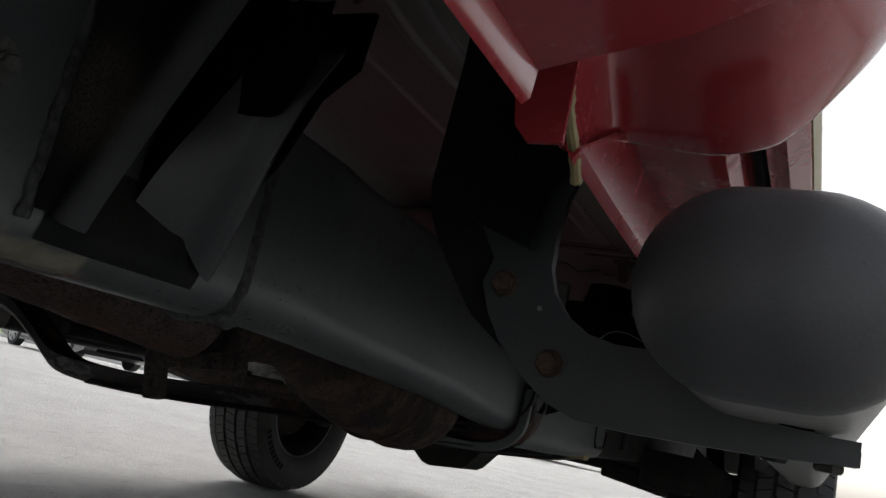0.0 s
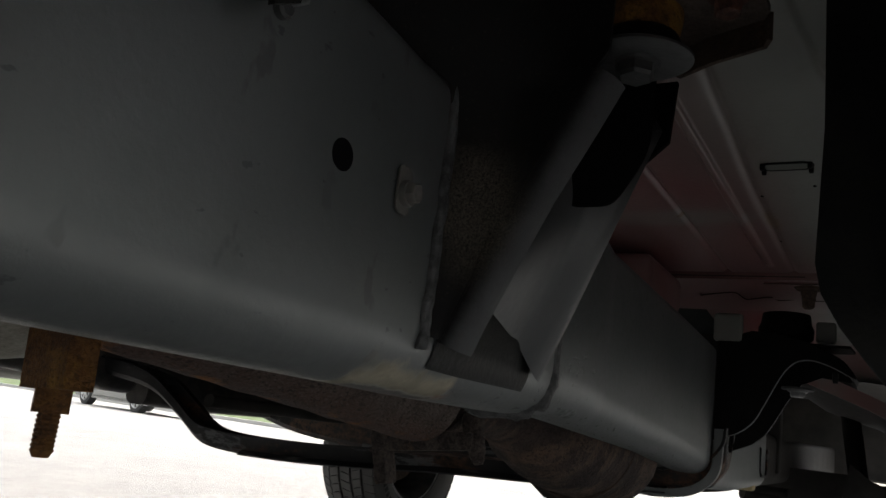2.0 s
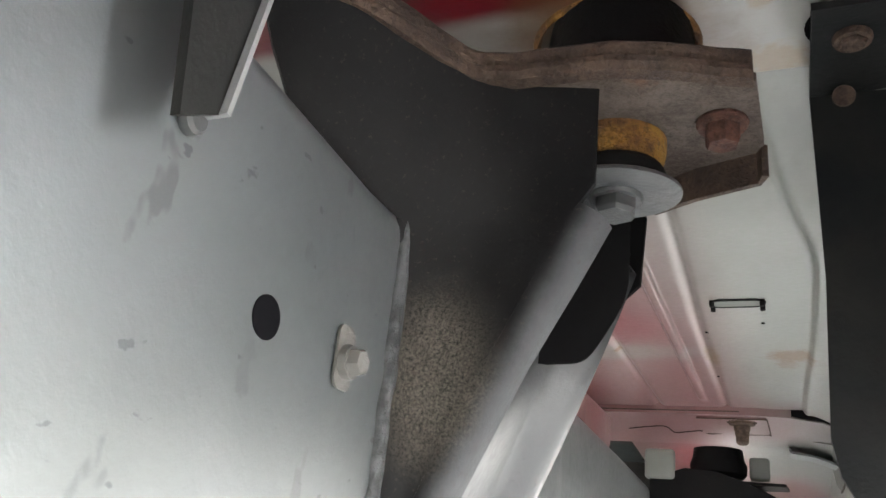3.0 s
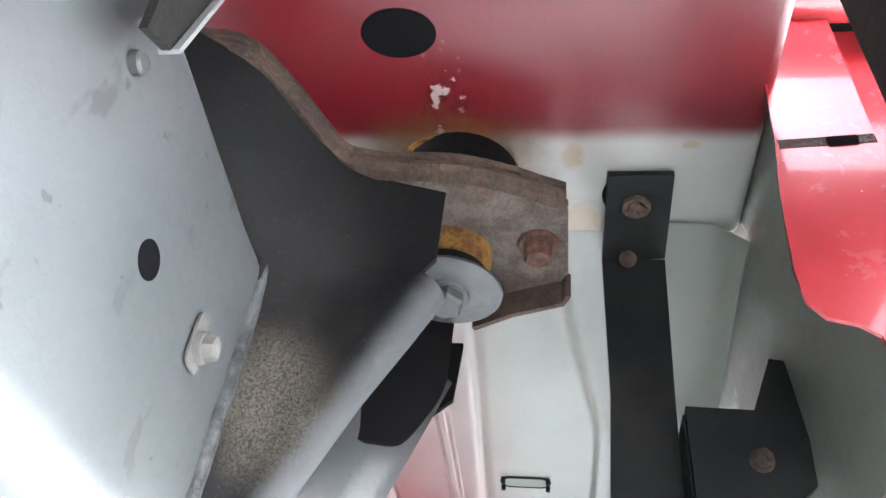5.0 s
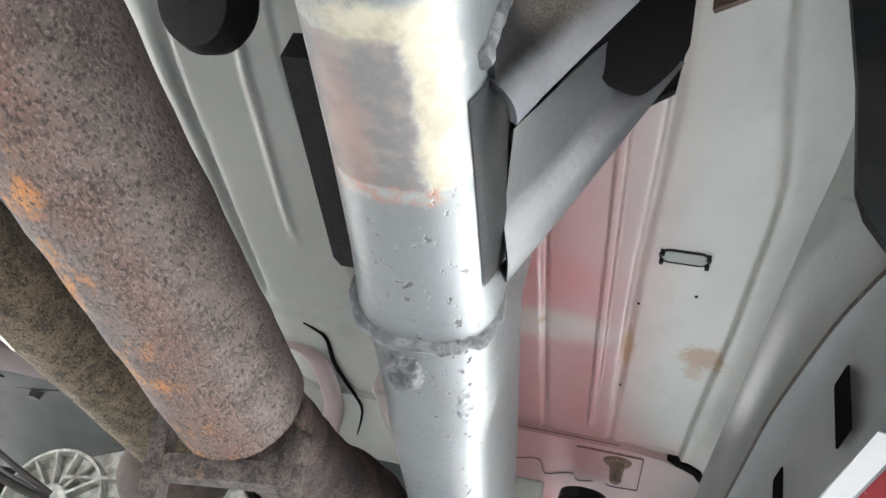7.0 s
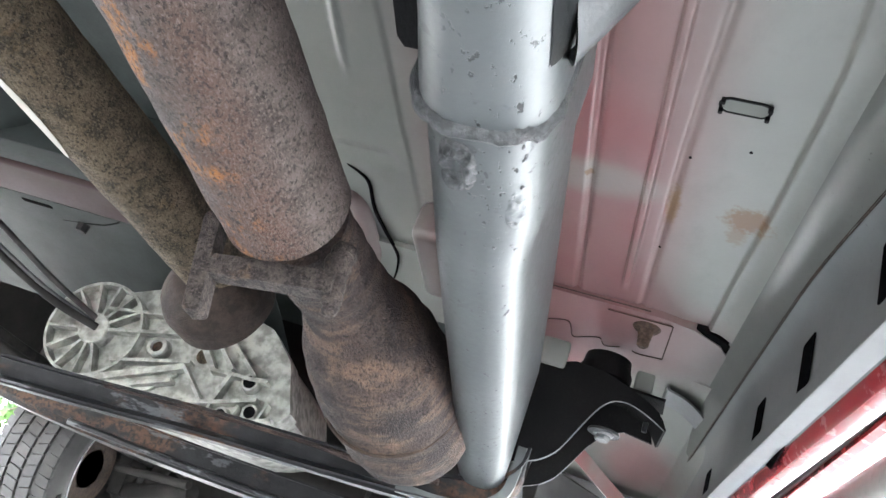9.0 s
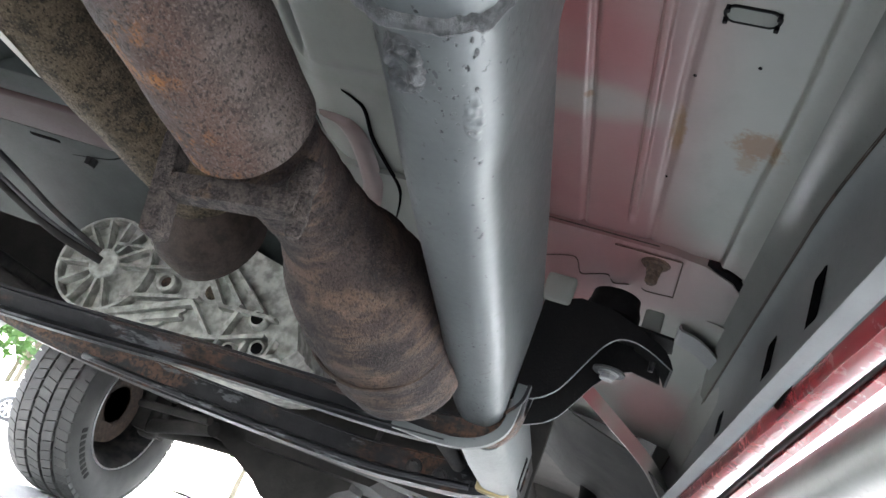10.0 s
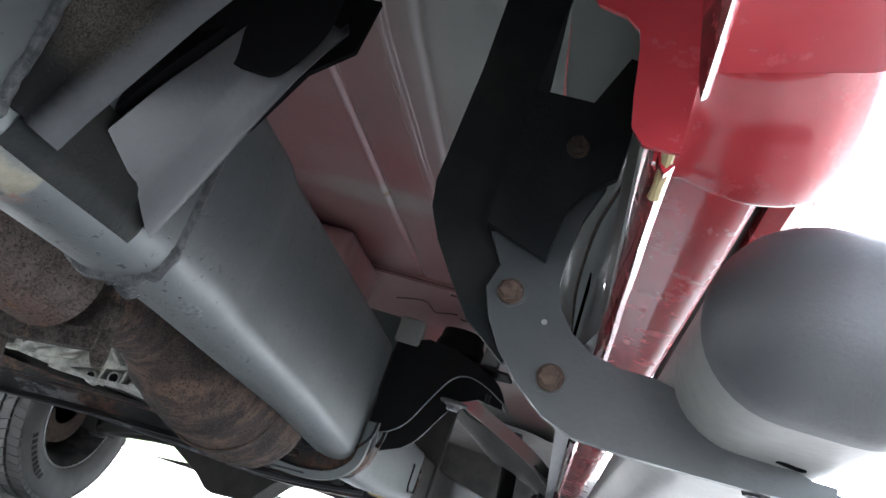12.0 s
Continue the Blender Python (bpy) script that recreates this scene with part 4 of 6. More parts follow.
part("door_end", slab([(0.8865, 0.628), (0.882, 0.544), (0.8835, 0.537), (0.893, 0.534), (0.9015, 0.540), (0.9060, 0.568), (0.9105, 0.628)], (0, 0.484, 0), (1, 0, 0), (0, 0, 1), 0.002), M_RED, door)
# yellow reflection on the door, put in as a coloured strip
part("door_reflection_strip", profile_sheet([(0.9030, 0.5410), (0.9052, 0.5540)], [0.484, 1.5, 2.2], 0.002), M_YELLOW, door, "yellow strip standing for a reflection on the door edge")

def swept_sheet(pts, y0, fronts, n, thick, bend):
    """A folded sheet whose front edge lies at its own y for each point."""
    rings = []
    for k in range(n + 1):
        ring = []
        for (x, z), yf in zip(pts, fronts):
            y = y0 + (yf - y0) * k / n
            dx, dz = bend(x, y, z)
            ring.append(Vector((x + dx, y, z + dz)))
        rings.append(ring)
    bm = skin(rings, False, False)
    bmesh.ops.recalc_face_normals(bm, faces=bm.faces)
    bmesh.ops.solidify(bm, geom=list(bm.faces), thickness=thick)
    return bm


EDGE = smooth_line([(0.8245, 0.400, 0.488), (0.8254, 0.426, 0.500), (0.8284, 0.450, 0.513), (0.8385, 0.459, 0.5160), (0.855, 0.463, 0.5150), (0.870, 0.4645, 0.5150), (0.887, 0.465, 0.519), (0.898, 0.466, 0.527), (0.912, 0.467, 0.545), (0.928, 0.469, 0.571), (0.943, 0.471, 0.61), (0.954, 0.474, 0.68), (0.959, 0.475, 0.82), (0.945, 0.475, 1.1)], 5)
rings = []
for k, b in enumerate(EDGE):
    f = k / (len(EDGE) - 1)
    reach = (1 - 0.5 * step_up(f, 0.55, 0.8)) * min(1.0, max(0.2, (b.y - 0.398) / 0.066))
    ring = [b + Vector((0, 0.005, 0.0008)), b]
    for h, d in ((0.006, 0.012), (0.014, 0.026), (0.028, 0.041), (0.05, 0.053), (0.09, 0.061), (0.16, 0.064), (0.5, 0.066)):
        ring.append(Vector((b.x, b.y - d * reach, min(b.z + h, 1.25) + 0.0001 * d)))
    rings.append(ring)
bm = skin(rings, False, False)
bmesh.ops.recalc_face_normals(bm, faces=bm.faces)
bmesh.ops.solidify(bm, geom=list(bm.faces), thickness=0.0015)
corner = part("cab_corner", bm, M_RED, truck, "glossy red rear cab corner, scratched", 60)
part("sealer", tube(smooth_line([(0.829, 0.380, 0.510), (0.8283, 0.389, 0.498), (0.8283, 0.401, 0.489), (0.827, 0.415, 0.4805)], 7), [0.0022 + 0.0012 * noise.noise(Vector((k * 0.7, 0, 0))) for k in range(22)], 8, True, 0.0006), M_YELLOW, corner, "crumbling old seam sealer")
part("back_wall", block((CX - 0.9, 0.366, 0.74), (0.93, 0.383, 1.3), 0.004), M_RED, truck)
panel = [(0.832, 0.481), (0.832, 0.74), (0.794, 0.74), (0.791, 0.690), (0.788, 0.640), (0.784, 0.605), (0.7815, 0.560), (0.783, 0.545), (0.789, 0.537), (0.800, 0.534), (0.8065, 0.529), (0.8085, 0.520), (0.8110, 0.500), (0.8135, 0.487), (0.819, 0.481)]
flange = part("corner_flange", slab(panel[::-1], (0, 0.380, 0), (1, 0, 0), (0, 0, 1), 0.002), M_RED, truck, "red cab corner flange with a drain slot")
part("groove", slab([(0.789, 0.6335), (0.832, 0.6375), (0.832, 0.6435), (0.789, 0.6395)], (0, 0.3782, 0), (1, 0, 0), (0, 0, 1), 0.0004), M_RUST_DARK, flange, "dirty groove across the flange")
part("slot", slab([(0.8105, 0.6345), (0.824, 0.6360), (0.824, 0.6425), (0.8105, 0.6410)], (0, 0.3777, 0), (1, 0, 0), (0, 0, 1), 0.0003), M_HOLE, flange)
BED = [(0.815, 0.566), (0.831, 0.4795), (0.833, 0.4755), (0.835, 0.4780), (0.8357, 0.4870), (0.851, 0.4910), (0.878, 0.4975), (0.905, 0.510), (0.926, 0.528), (0.946, 0.559), (0.957, 0.614), (0.964, 0.70), (0.966, 0.9), (0.951, 1.25)]
part("bed_side", swept_sheet(BED, -1.5, (0.320, 0.333, 0.336) + (0.337,) * 11, 8, 0.0016, lambda x, y, z: (0, 0)), M_RED, truck, "red front lower corner of the pickup bed", 35)
# added block, not a known part: keeps the sky out of the gap
part("gap_filler", block((0.815, 0.322, 0.760), (0.960, 0.430, 0.785), 0.006), M_RUBBER, truck, "added dark block closing the gap between the cab and the bed")
part("bed_floor", block((CX - 0.95, -1.6, 0.72), (0.92, 0.27, 0.74), 0.003), M_GRIME, truck, "dark underside of the pickup bed")
part("bed_inner_wall", block((0.805, -1.5, 0.566), (0.815, 0.320, 0.72), 0.003), M_GRIME, truck)
part("tailgate", block((CX - 0.95, -1.65, 0.5), (0.97, -1.6, 1.2), 0.01), M_RED, truck)
part("far_side", block((CX - 1.03, -1.6, 0.50), (CX - 0.97, 2.5, 1.2), 0.01), M_RED, truck, "far red side of the cab and bed")
part("cab_roof", block((CX - 0.95, 0.35, 1.28), (0.88, 2.5, 1.32), 0.01), M_RED, truck)
part("fender", block((0.95, 2.5, 0.80), (0.99, 4.05, 1.1), 0.02), M_RED, truck, "red front fender above the wheel")
part("far_fender", block((CX - 1.05, 2.5, 0.80), (CX - 1.0, 4.05, 1.1), 0.02), M_RED, truck)

# ---- rear body mount ----
def rolled(edge, y_wall, forward, lip, radius=0.008, up=0.03, thick=0.003):
    """A wall's lower edge rolled into a flange: edge of (x, z) points, from foot to tip."""
    rings = []
    for k, (x, z) in enumerate(edge):
        a, b = Vector(edge[max(k - 1, 0)]), Vector(edge[min(k + 1, len(edge) - 1)])
        d = (b - a).normalized()
        n = Vector((d.y, -d.x))
        outer, inner = [(-up, 0.0)], [(-up, thick)]
        for j in range(6):
            t = math.pi / 2 * j / 5
            outer.append((-radius + radius * math.sin(t), radius - radius * math.cos(t)))
            inner.append((-radius + (radius - thick) * math.sin(t), radius - (radius - thick) * math.cos(t)))
        outer.append((0.0, lip))
        inner.append((-thick, lip))
        rings.append([Vector((x + n.x * h, y_wall + forward * f, z + n.y * h)) for h, f in outer + inner[::-1]])
    return skin(rings)


WALL = [(0.440, (0.556, 0.388), (0.558, 0.392), (0.560, 0.397), (0.5605, 0.4005), (0.561, 0.402)),
        (0.487, (0.556, 0.388), (0.562, 0.394), (0.569, 0.400), (0.577, 0.402), (0.5805, 0.402)),
        (0.540, (0.556, 0.387), (0.566, 0.394), (0.582, 0.401), (0.598, 0.402), (0.608, 0.402)),
        (0.5675, (0.556, 0.382), (0.566, 0.390), (0.584, 0.400), (0.603, 0.402), (0.620, 0.402)),
        (0.574, (0.547, 0.352), (0.561, 0.372), (0.580, 0.394), (0.603, 0.401), (0.626, 0.402)),
        (0.584, (0.538, 0.326), (0.557, 0.352), (0.576, 0.380), (0.602, 0.400), (0.633, 0.402)),
        (0.605, (0.534, 0.312), (0.554, 0.337), (0.571, 0.366), (0.598, 0.395), (0.633, 0.402)),
        (0.628, (0.530, 0.302), (0.556, 0.325), (0.570, 0.354), (0.590, 0.386), (0.633, 0.402))]
rings = []
for row in WALL:
    line = smooth_line([(x, y, row[0]) for x, y in row[1:]], 4)
    rings.append(line)
bm = skin(rings, False, False)
bmesh.ops.recalc_face_normals(bm, faces=bm.faces)
bmesh.ops.solidify(bm, geom=list(bm.faces), thickness=0.003)
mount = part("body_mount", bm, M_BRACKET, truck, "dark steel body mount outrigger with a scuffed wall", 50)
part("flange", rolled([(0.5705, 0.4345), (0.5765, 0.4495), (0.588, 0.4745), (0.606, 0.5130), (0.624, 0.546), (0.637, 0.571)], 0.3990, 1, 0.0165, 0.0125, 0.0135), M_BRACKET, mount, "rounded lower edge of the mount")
BAND = [(0.520, 0.309), (0.534, 0.311), (0.553, 0.316), (0.565, 0.332), (0.576, 0.356), (0.585, 0.376), (0.600, 0.3825), (0.637, 0.384), (0.666, 0.393), (0.693, 0.405)]
rings = []
for k, p in enumerate(smooth_line([(x, y, 0.6258) for x, y in BAND], 6)):
    w = 0.0012 * noise.noise(p * 70)
    n = 0.0015 * noise.noise(p * 45 + Vector((9, 0, 0)))
    rings.append([p + Vector((0, a + n, b + w)) for a, b in ((0.006, 0.0), (-0.001, 0.0), (-0.0035, 0.0025), (-0.0035, 0.0052), (-0.0012, 0.0066), (-0.0030, 0.0080), (-0.0035, 0.0110), (-0.001, 0.0135), (0.006, 0.0140))])
part("top_band", skin(rings), M_RUST_DARK, mount, "rusty doubled edge of the mount plate", 30)
# near-black colour here stands for the shaded inside of the mount
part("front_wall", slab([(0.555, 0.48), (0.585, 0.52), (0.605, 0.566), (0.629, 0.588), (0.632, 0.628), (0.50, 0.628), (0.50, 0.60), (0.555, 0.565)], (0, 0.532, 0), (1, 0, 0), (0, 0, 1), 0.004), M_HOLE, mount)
OUTER = smooth_line([(0.5635, 0.518, 0.433), (0.583, 0.510, 0.470), (0.604, 0.500, 0.511), (0.620, 0.497, 0.548), (0.631, 0.506, 0.585)], 5)
INNER = smooth_line([(0.5625, 0.447, 0.463), (0.570, 0.447, 0.478), (0.577, 0.452, 0.500), (0.583, 0.463, 0.528), (0.594, 0.473, 0.563)], 5)
rings = []
for k, (f, q) in enumerate(zip(OUTER, INNER)):
    low = []
    for v in range(19):
        w = v / 18
        p = f.lerp(q, w)
        low.append(p + Vector((-0.0045, 0, 0.0085)) * step_up(w, 0.10, 0.36) * (1 - max(0, w - 0.36) / 0.64))
    low = [f + Vector((-0.006, 0.006, 0.010)), f + Vector((-0.002, 0.005, 0.003))] + low
    rings.append(low + [p + Vector((-0.0015, 0.0025, 0.003)) for p in reversed(low)])
part("front_arm", skin(rings), M_ARM, mount, "grey front arm of the mount", 50)
# black filler behind the arm: the hollow's shade made solid
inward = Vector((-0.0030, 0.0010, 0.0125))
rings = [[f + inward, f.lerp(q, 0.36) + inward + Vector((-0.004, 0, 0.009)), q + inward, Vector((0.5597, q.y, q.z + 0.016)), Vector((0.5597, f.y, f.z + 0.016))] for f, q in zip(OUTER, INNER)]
# thin black strip lifted just off the rail's outer corner
coat = []
for k in range(25):
    y = 0.398 + 0.0049 * k
    coat.append([rail_point(y, 1 - (90 - c) / 90 * 0.028 * math.pi / 2 / 0.104, 0.0007, RAIL) for c in (57, 64, 71, 78, 85, 90)] + [Vector((0.5597, y, 0.455)), Vector((0.5597, y, 0.475))])
part("black_strip", skin(coat, False, False), M_BLACK, rail, "black strip on the rail between the mount arms")
part("hollow_filler", skin(rings), M_HOLE, mount, "black filler for the shade in the hollow behind the front arm")
# black sheet stands in for the dark inside between the arms
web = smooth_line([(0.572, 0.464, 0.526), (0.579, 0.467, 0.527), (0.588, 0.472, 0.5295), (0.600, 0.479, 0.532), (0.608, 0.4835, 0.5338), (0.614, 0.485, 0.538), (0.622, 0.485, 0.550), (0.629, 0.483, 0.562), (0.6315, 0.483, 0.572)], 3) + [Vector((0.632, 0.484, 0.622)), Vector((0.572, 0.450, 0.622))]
part("black_sheet", skin([web, [p + Vector((-0.001, 0.003, 0)) for p in web]]), M_HOLE, mount, "black sheet standing in for the dark inside between the mount arms")
plate = [(0.53, 0.388), (0.60, 0.384), (0.64, 0.386), (0.668, 0.396), (0.694, 0.408), (0.695, 0.460), (0.692, 0.468), (0.664, 0.478), (0.642, 0.492), (0.53, 0.492)]
part("top_plate", slab(plate, (0, 0, 0.6275), (1, 0, 0), (0, 1, 0), 0.004, 0.001), M_PLATE, mount, "rusty mount plate with a pale worn centre")
part("plate_edge", strip([(0.695, 0.462, 0.621), (0.692, 0.468, 0.620), (0.664, 0.478, 0.6195), (0.642, 0.491, 0.6195)], (0, 0, 1), 0.016, 0.003), M_RUST_DARK, mount)
part("cushion", lathe([(0.0, 0.030), (0.004, 0.036), (0.012, 0.037), (0.030, 0.035), (0.049, 0.033)], (0.634, 0.438, 0.6335), (0, 0, 1), 32), M_RUBBER, mount, "black rubber mount cushion")
part("rust_ring", lathe([(0.0, 0.0365), (-0.003, 0.0385), (-0.002, 0.0405), (0.001, 0.041)], (0.630, 0.447, 0.6825), (0, 0, 1), 36, False), M_RUST_HOT, mount, "rust-stained edge of the sill opening")
part("cup", lathe([(0, 0.0190), (0.004, 0.0215), (0.010, 0.0225), (0.0145, 0.0225)], (0.632, 0.445, 0.6130), (0, 0, 1)), M_RUST_HOT, mount, "orange rusted bushing cup")
part("sleeve", lathe([(0, 0.0195), (0.003, 0.0218), (0.008, 0.0222), (0.0105, 0.0210), (0.0125, 0.0175)], (0.632, 0.445, 0.602), (0, 0, 1)), M_RUBBER, mount)
part("washer", lathe([(0, 0.0275), (0.001, 0.0292), (0.0025, 0.0292), (0.0035, 0.0275)], (0.632, 0.445, 0.600), (0.03, -0.06, 1), 36), M_ZINC, mount, "grey zinc washer")
hexbolt((0.632, 0.445, 0.600), (0, -0.05, -1), 0.0100, 0.010, M_ZINC, mount, 0.0125)
hexbolt((0.679, 0.436, 0.6275), (0, 0, -1), 0.0076, 0.012, M_RED_RUST, mount, 0.0110, "reddish rusty bolt head")
bead = [0.0034 + (0.0011 * max(0, 1 - k / 40)) * (0.5 + noise.noise(Vector((k * 0.23, 0, 0)))) for k in range(91)]
part("weld", tube([(0.5592, 0.3862 + 0.002 * noise.noise(Vector((k * 0.12, 4, 0))), 0.433 + 0.00150 * k) for k in range(91)], bead, 10, True, 0.0005), M_WELD, mount, "lumpy fillet weld")

# black strap beside the rail with a bright folded edge
hang = part("hanger_strap", slab([(0.199, 0.666), (0.213, 0.566), (0.232, 0.563), (0.2345, 0.556), (0.2395, 0.5265), (0.2515, 0.5335), (0.2635, 0.615), (0.274, 0.686)], (0.5725, 0, 0), (0, 1, 0), (0, 0, 1), 0.003, 0.0008), M_BLACK, truck, "black steel strap hanging beside the rail")
part("folded_edge", strip([(0.5745, 0.2520, 0.5335), (0.5745, 0.2640, 0.615), (0.5745, 0.2745, 0.686)], (1, 0, 0), 0.007, 0.0016), M_STEEL_BARE, hang, "bright folded edge")
part("clip", lathe([(0, 0.0042), (0.003, 0.0040), (0.004, 0.003)], (0.559, 0.2585, 0.538), (1, 0, 0), 14), M_ZINC, hang)

# ---- step bar and its bracket ----
strap = [(0.717, 0.678), (0.718, 0.58), (0.715, 0.506), (0.718, 0.490), (0.727, 0.473), (0.740, 0.455), (0.754, 0.437), (0.778, 0.420), (0.800, 0.430), (0.790, 0.455), (0.770, 0.475), (0.756, 0.490), (0.750, 0.510), (0.752, 0.583), (0.755, 0.678)]
bracket = part("step_bracket", slab(strap[::-1], (0, 0.504, 0), (1, 0, 0), (0, 0, 1), -0.005, 0.001), M_BLACK, truck, "black steel step bracket hanging from the sill")
part("ear", slab([(0.717, 0.434), (0.753, 0.434), (0.755, 0.509), (0.717, 0.509)], (0, 0, 0.6770), (1, 0, 0), (0, 1, 0), 0.004, 0.0006), M_BLACK, bracket)
part("ear_hole", lathe([(0, 0.0165), (0.001, 0.0165)], (0.731, 0.453, 0.6812), (0, 0, 1), 24), M_HOLE, bracket)
hexbolt((0.734, 0.457, 0.6770), (0, 0, -1), 0.0062, 0.005, M_BOLT_RUST, bracket, 0.0085)
hexbolt((0.732, 0.4995, 0.6730), (0, -1, -0.5), 0.0036, 0.003, M_BOLT_RUST, bracket, 0.0054)
part("side_flange", slab([(0.509, 0.655), (0.540, 0.60), (0.54, 0.50), (0.509, 0.48)], (0.752, 0, 0), (0, 1, 0), (0, 0, 1), -0.004), M_BLACK, bracket)

# the gusset between bracket and rocker, with its nut
gus = part("gusset", slab([(0.753, 0.562), (0.786, 0.561), (0.798, 0.592), (0.811, 0.590), (0.808, 0.522), (0.797, 0.512), (0.788, 0.498), (0.786, 0.470), (0.753, 0.482)], (0, 0.490, 0), (1, 0, 0), (0, 0, 1), 0.005, 0.001), M_BLACK, truck, "black gusset plate bolted to the rocker")
hexbolt((0.785, 0.485, 0.533), (0, -1, 0), 0.0046, 0.007, M_RUST_DARK, gus, 0.0058)
part("gusset_foot", slab([(0.490, 0.482), (0.545, 0.485), (0.545, 0.555), (0.490, 0.560)], (0.756, 0, 0), (0, 1, 0), (0, 0, 1), -0.004), M_BLACK, gus)

jplate = [(0.764, 0.466), (0.7605, 0.453), (0.766, 0.439), (0.775, 0.425), (0.789, 0.411), (0.804, 0.400), (0.820, 0.3945), (0.845, 0.394), (0.875, 0.395), (0.900, 0.396), (0.935, 0.399), (0.935, 0.405), (0.910, 0.411), (0.895, 0.4155), (0.883, 0.420), (0.866, 0.428), (0.850, 0.432), (0.832, 0.432), (0.818, 0.435), (0.807, 0.442), (0.799, 0.452), (0.795, 0.464), (0.7945, 0.478), (0.7965, 0.500), (0.8035, 0.522), (0.754, 0.522), (0.754, 0.482)]
arm = part("step_arm", slab(jplate, (0, 0.503, 0), (1, 0, 0), (0, 0, 1), 0.006, 0.0012), M_JPLATE, truck, "satin black curved step arm with two rusty bolts")
for x, z in ((0.773, 0.4535), (0.803, 0.418)):
    hexbolt((x, 0.4965, z), (0, -1, 0), 0.0056, 0.006, M_BOLT_RUST, arm, 0.0066)
    ring = [(0.0080 + 0.0018 * noise.noise(Vector((math.cos(c) * 2, math.sin(c) * 2, x * 40))), c) for c in [2 * math.pi * k / 24 for k in range(24)]]
    part("pale_ring", slab([(d * math.cos(c), d * math.sin(c)) for d, c in ring], (x, 0.497, z), (1, 0, 0), (0, 0, 1), 0.0006), M_ZINC, arm, "chipped paint round the bolt")
part("chip", lathe([(0, 0.0015), (0.0006, 0.0012)], (0.793, 0.497, 0.4435), (0, -1, 0), 8), M_STEEL_BARE, arm)
part("saddle", strip([(0.875, 0.522, 0.4065), (0.902, 0.522, 0.4070), (0.935, 0.522, 0.4075)], (0, 1, 0), 0.034, 0.004), M_JPLATE, arm, "black saddle under the step tube")
for x in (0.903, 0.924):
    hexbolt((x, 0.508, 0.402), (0, 0, -1), 0.006, 0.007, M_BLACKSTEEL, arm, 0.011)


def oval(s, y, x=0.902, z=0.445):
    return [(x + a, y, z + b) for a, b in rounded(-0.046 * s, 0.046 * s, -0.0355 * s, 0.0355 * s, (0.0345 * s,) * 4, 9)]


step = part("step_bar", skin([oval(1, 0.415), oval(1, 1.2, 0.894), oval(1, 2.3, 0.883)]), M_TUBE, truck, "brushed silver oval side step tube", 50)
part("end_cap", skin([oval(s, y) for y, s in ((0.379, 0.12), (0.3795, 0.3), (0.382, 0.5), (0.387, 0.70), (0.394, 0.85), (0.402, 0.94), (0.409, 1.0), (0.414, 1.02), (0.4225, 1.02))]), M_CAP, step, "domed black plastic end cap", 60)
part("slot", slab(rounded(-0.007, 0.007, -0.003, 0.003, (0.0028,) * 4), (0.911, 0.489, 0.4092), (0.9, 0.4, 0), (-0.4, 0.9, 0), 0.001), M_HOLE, step, "dark drain slot")
part("step_bar", skin([oval(1, y, 2 * CX - 0.90, 0.416) for y in (0.2, 1.2, 2.3)]), M_TUBE, truck, "silver side step tube on the far side", 50)
part("rocker_panel", profile_sheet([(2 * CX - x, z) for x, z in PINCH], [0.31, 1.2, 2.6], 0.0016), M_RED, truck, "red far rocker panel", 25)

part("far_rocker_inner", block((2 * CX - 0.80, 0.31, 0.40), (2 * CX - 0.775, 2.6, 1.0), 0.006), M_GRIME, truck, "dark inner rocker wall on the far side")

# ---- exhaust and shafts ----
def dense(path, n):
    out = []
    for a, b in zip(path, path[1:]):
        a, b = Vector(a), Vector(b)
        out += [a.lerp(b, k / n) for k in range(n)]
    return out + [Vector(path[-1])]


pipe = part("exhaust_pipe", tube(dense([(0.27, -0.9, 0.540), (0.309, 0.2, 0.489), (0.332, 0.5, 0.457), (0.349, 0.715, 0.4345), (0.3505, 0.738, 0.433)], 30), [0.0495] * 117 + [0.0492, 0.047, 0.043, 0.030], 40, True, 0.0012), M_RUST_PIPE, truck, "thick rust-scaled exhaust pipe with orange streaks", 60)
fl = part("exhaust_flange", slab(rounded(-0.050, 0.050, -0.0085, 0.0085, (0.003,) * 4), (0.353, 0.752, 0.385), (0.985, 0.0, 0.125), (-0.125, 0.0, 0.985), -0.018, 0.002), M_FLANGE, truck, "scaly rusted exhaust flange bar")
part("flange_plate", slab(rounded(-0.0068, 0.0068, -0.044, 0.042, (0.003, 0.003, 0.005, 0.005)), (0.296, 0.752, 0.381), (0.96, 0.0, 0.27), (-0.27, 0.0, 0.96), -0.020, 0.003), M_FLANGE, fl, "upright rusted flange plate")
part("neck_bolt", tube(smooth_line([(0.397, 0.764, 0.428), (0.396, 0.764, 0.408), (0.400, 0.766, 0.390), (0.405, 0.768, 0.370)], 5), [0.0085, 0.010, 0.011, 0.0095, 0.0105, 0.011, 0.010, 0.0095, 0.009, 0.0095, 0.0085, 0.0085, 0.008, 0.007, 0.006, 0.004], 10, True, 0.0016), M_FLANGE, fl, "rusted clamp bolt")
cat_path = smooth_line([(0.350, 0.76, 0.436), (0.354, 0.82, 0.438), (0.360, 0.87, 0.440), (0.366, 0.905, 0.436), (0.374, 0.95, 0.430), (0.386, 1.01, 0.420), (0.398, 1.07, 0.410), (0.408, 1.12, 0.402), (0.414, 1.16, 0.398), (0.418, 1.185, 0.396)], 8)
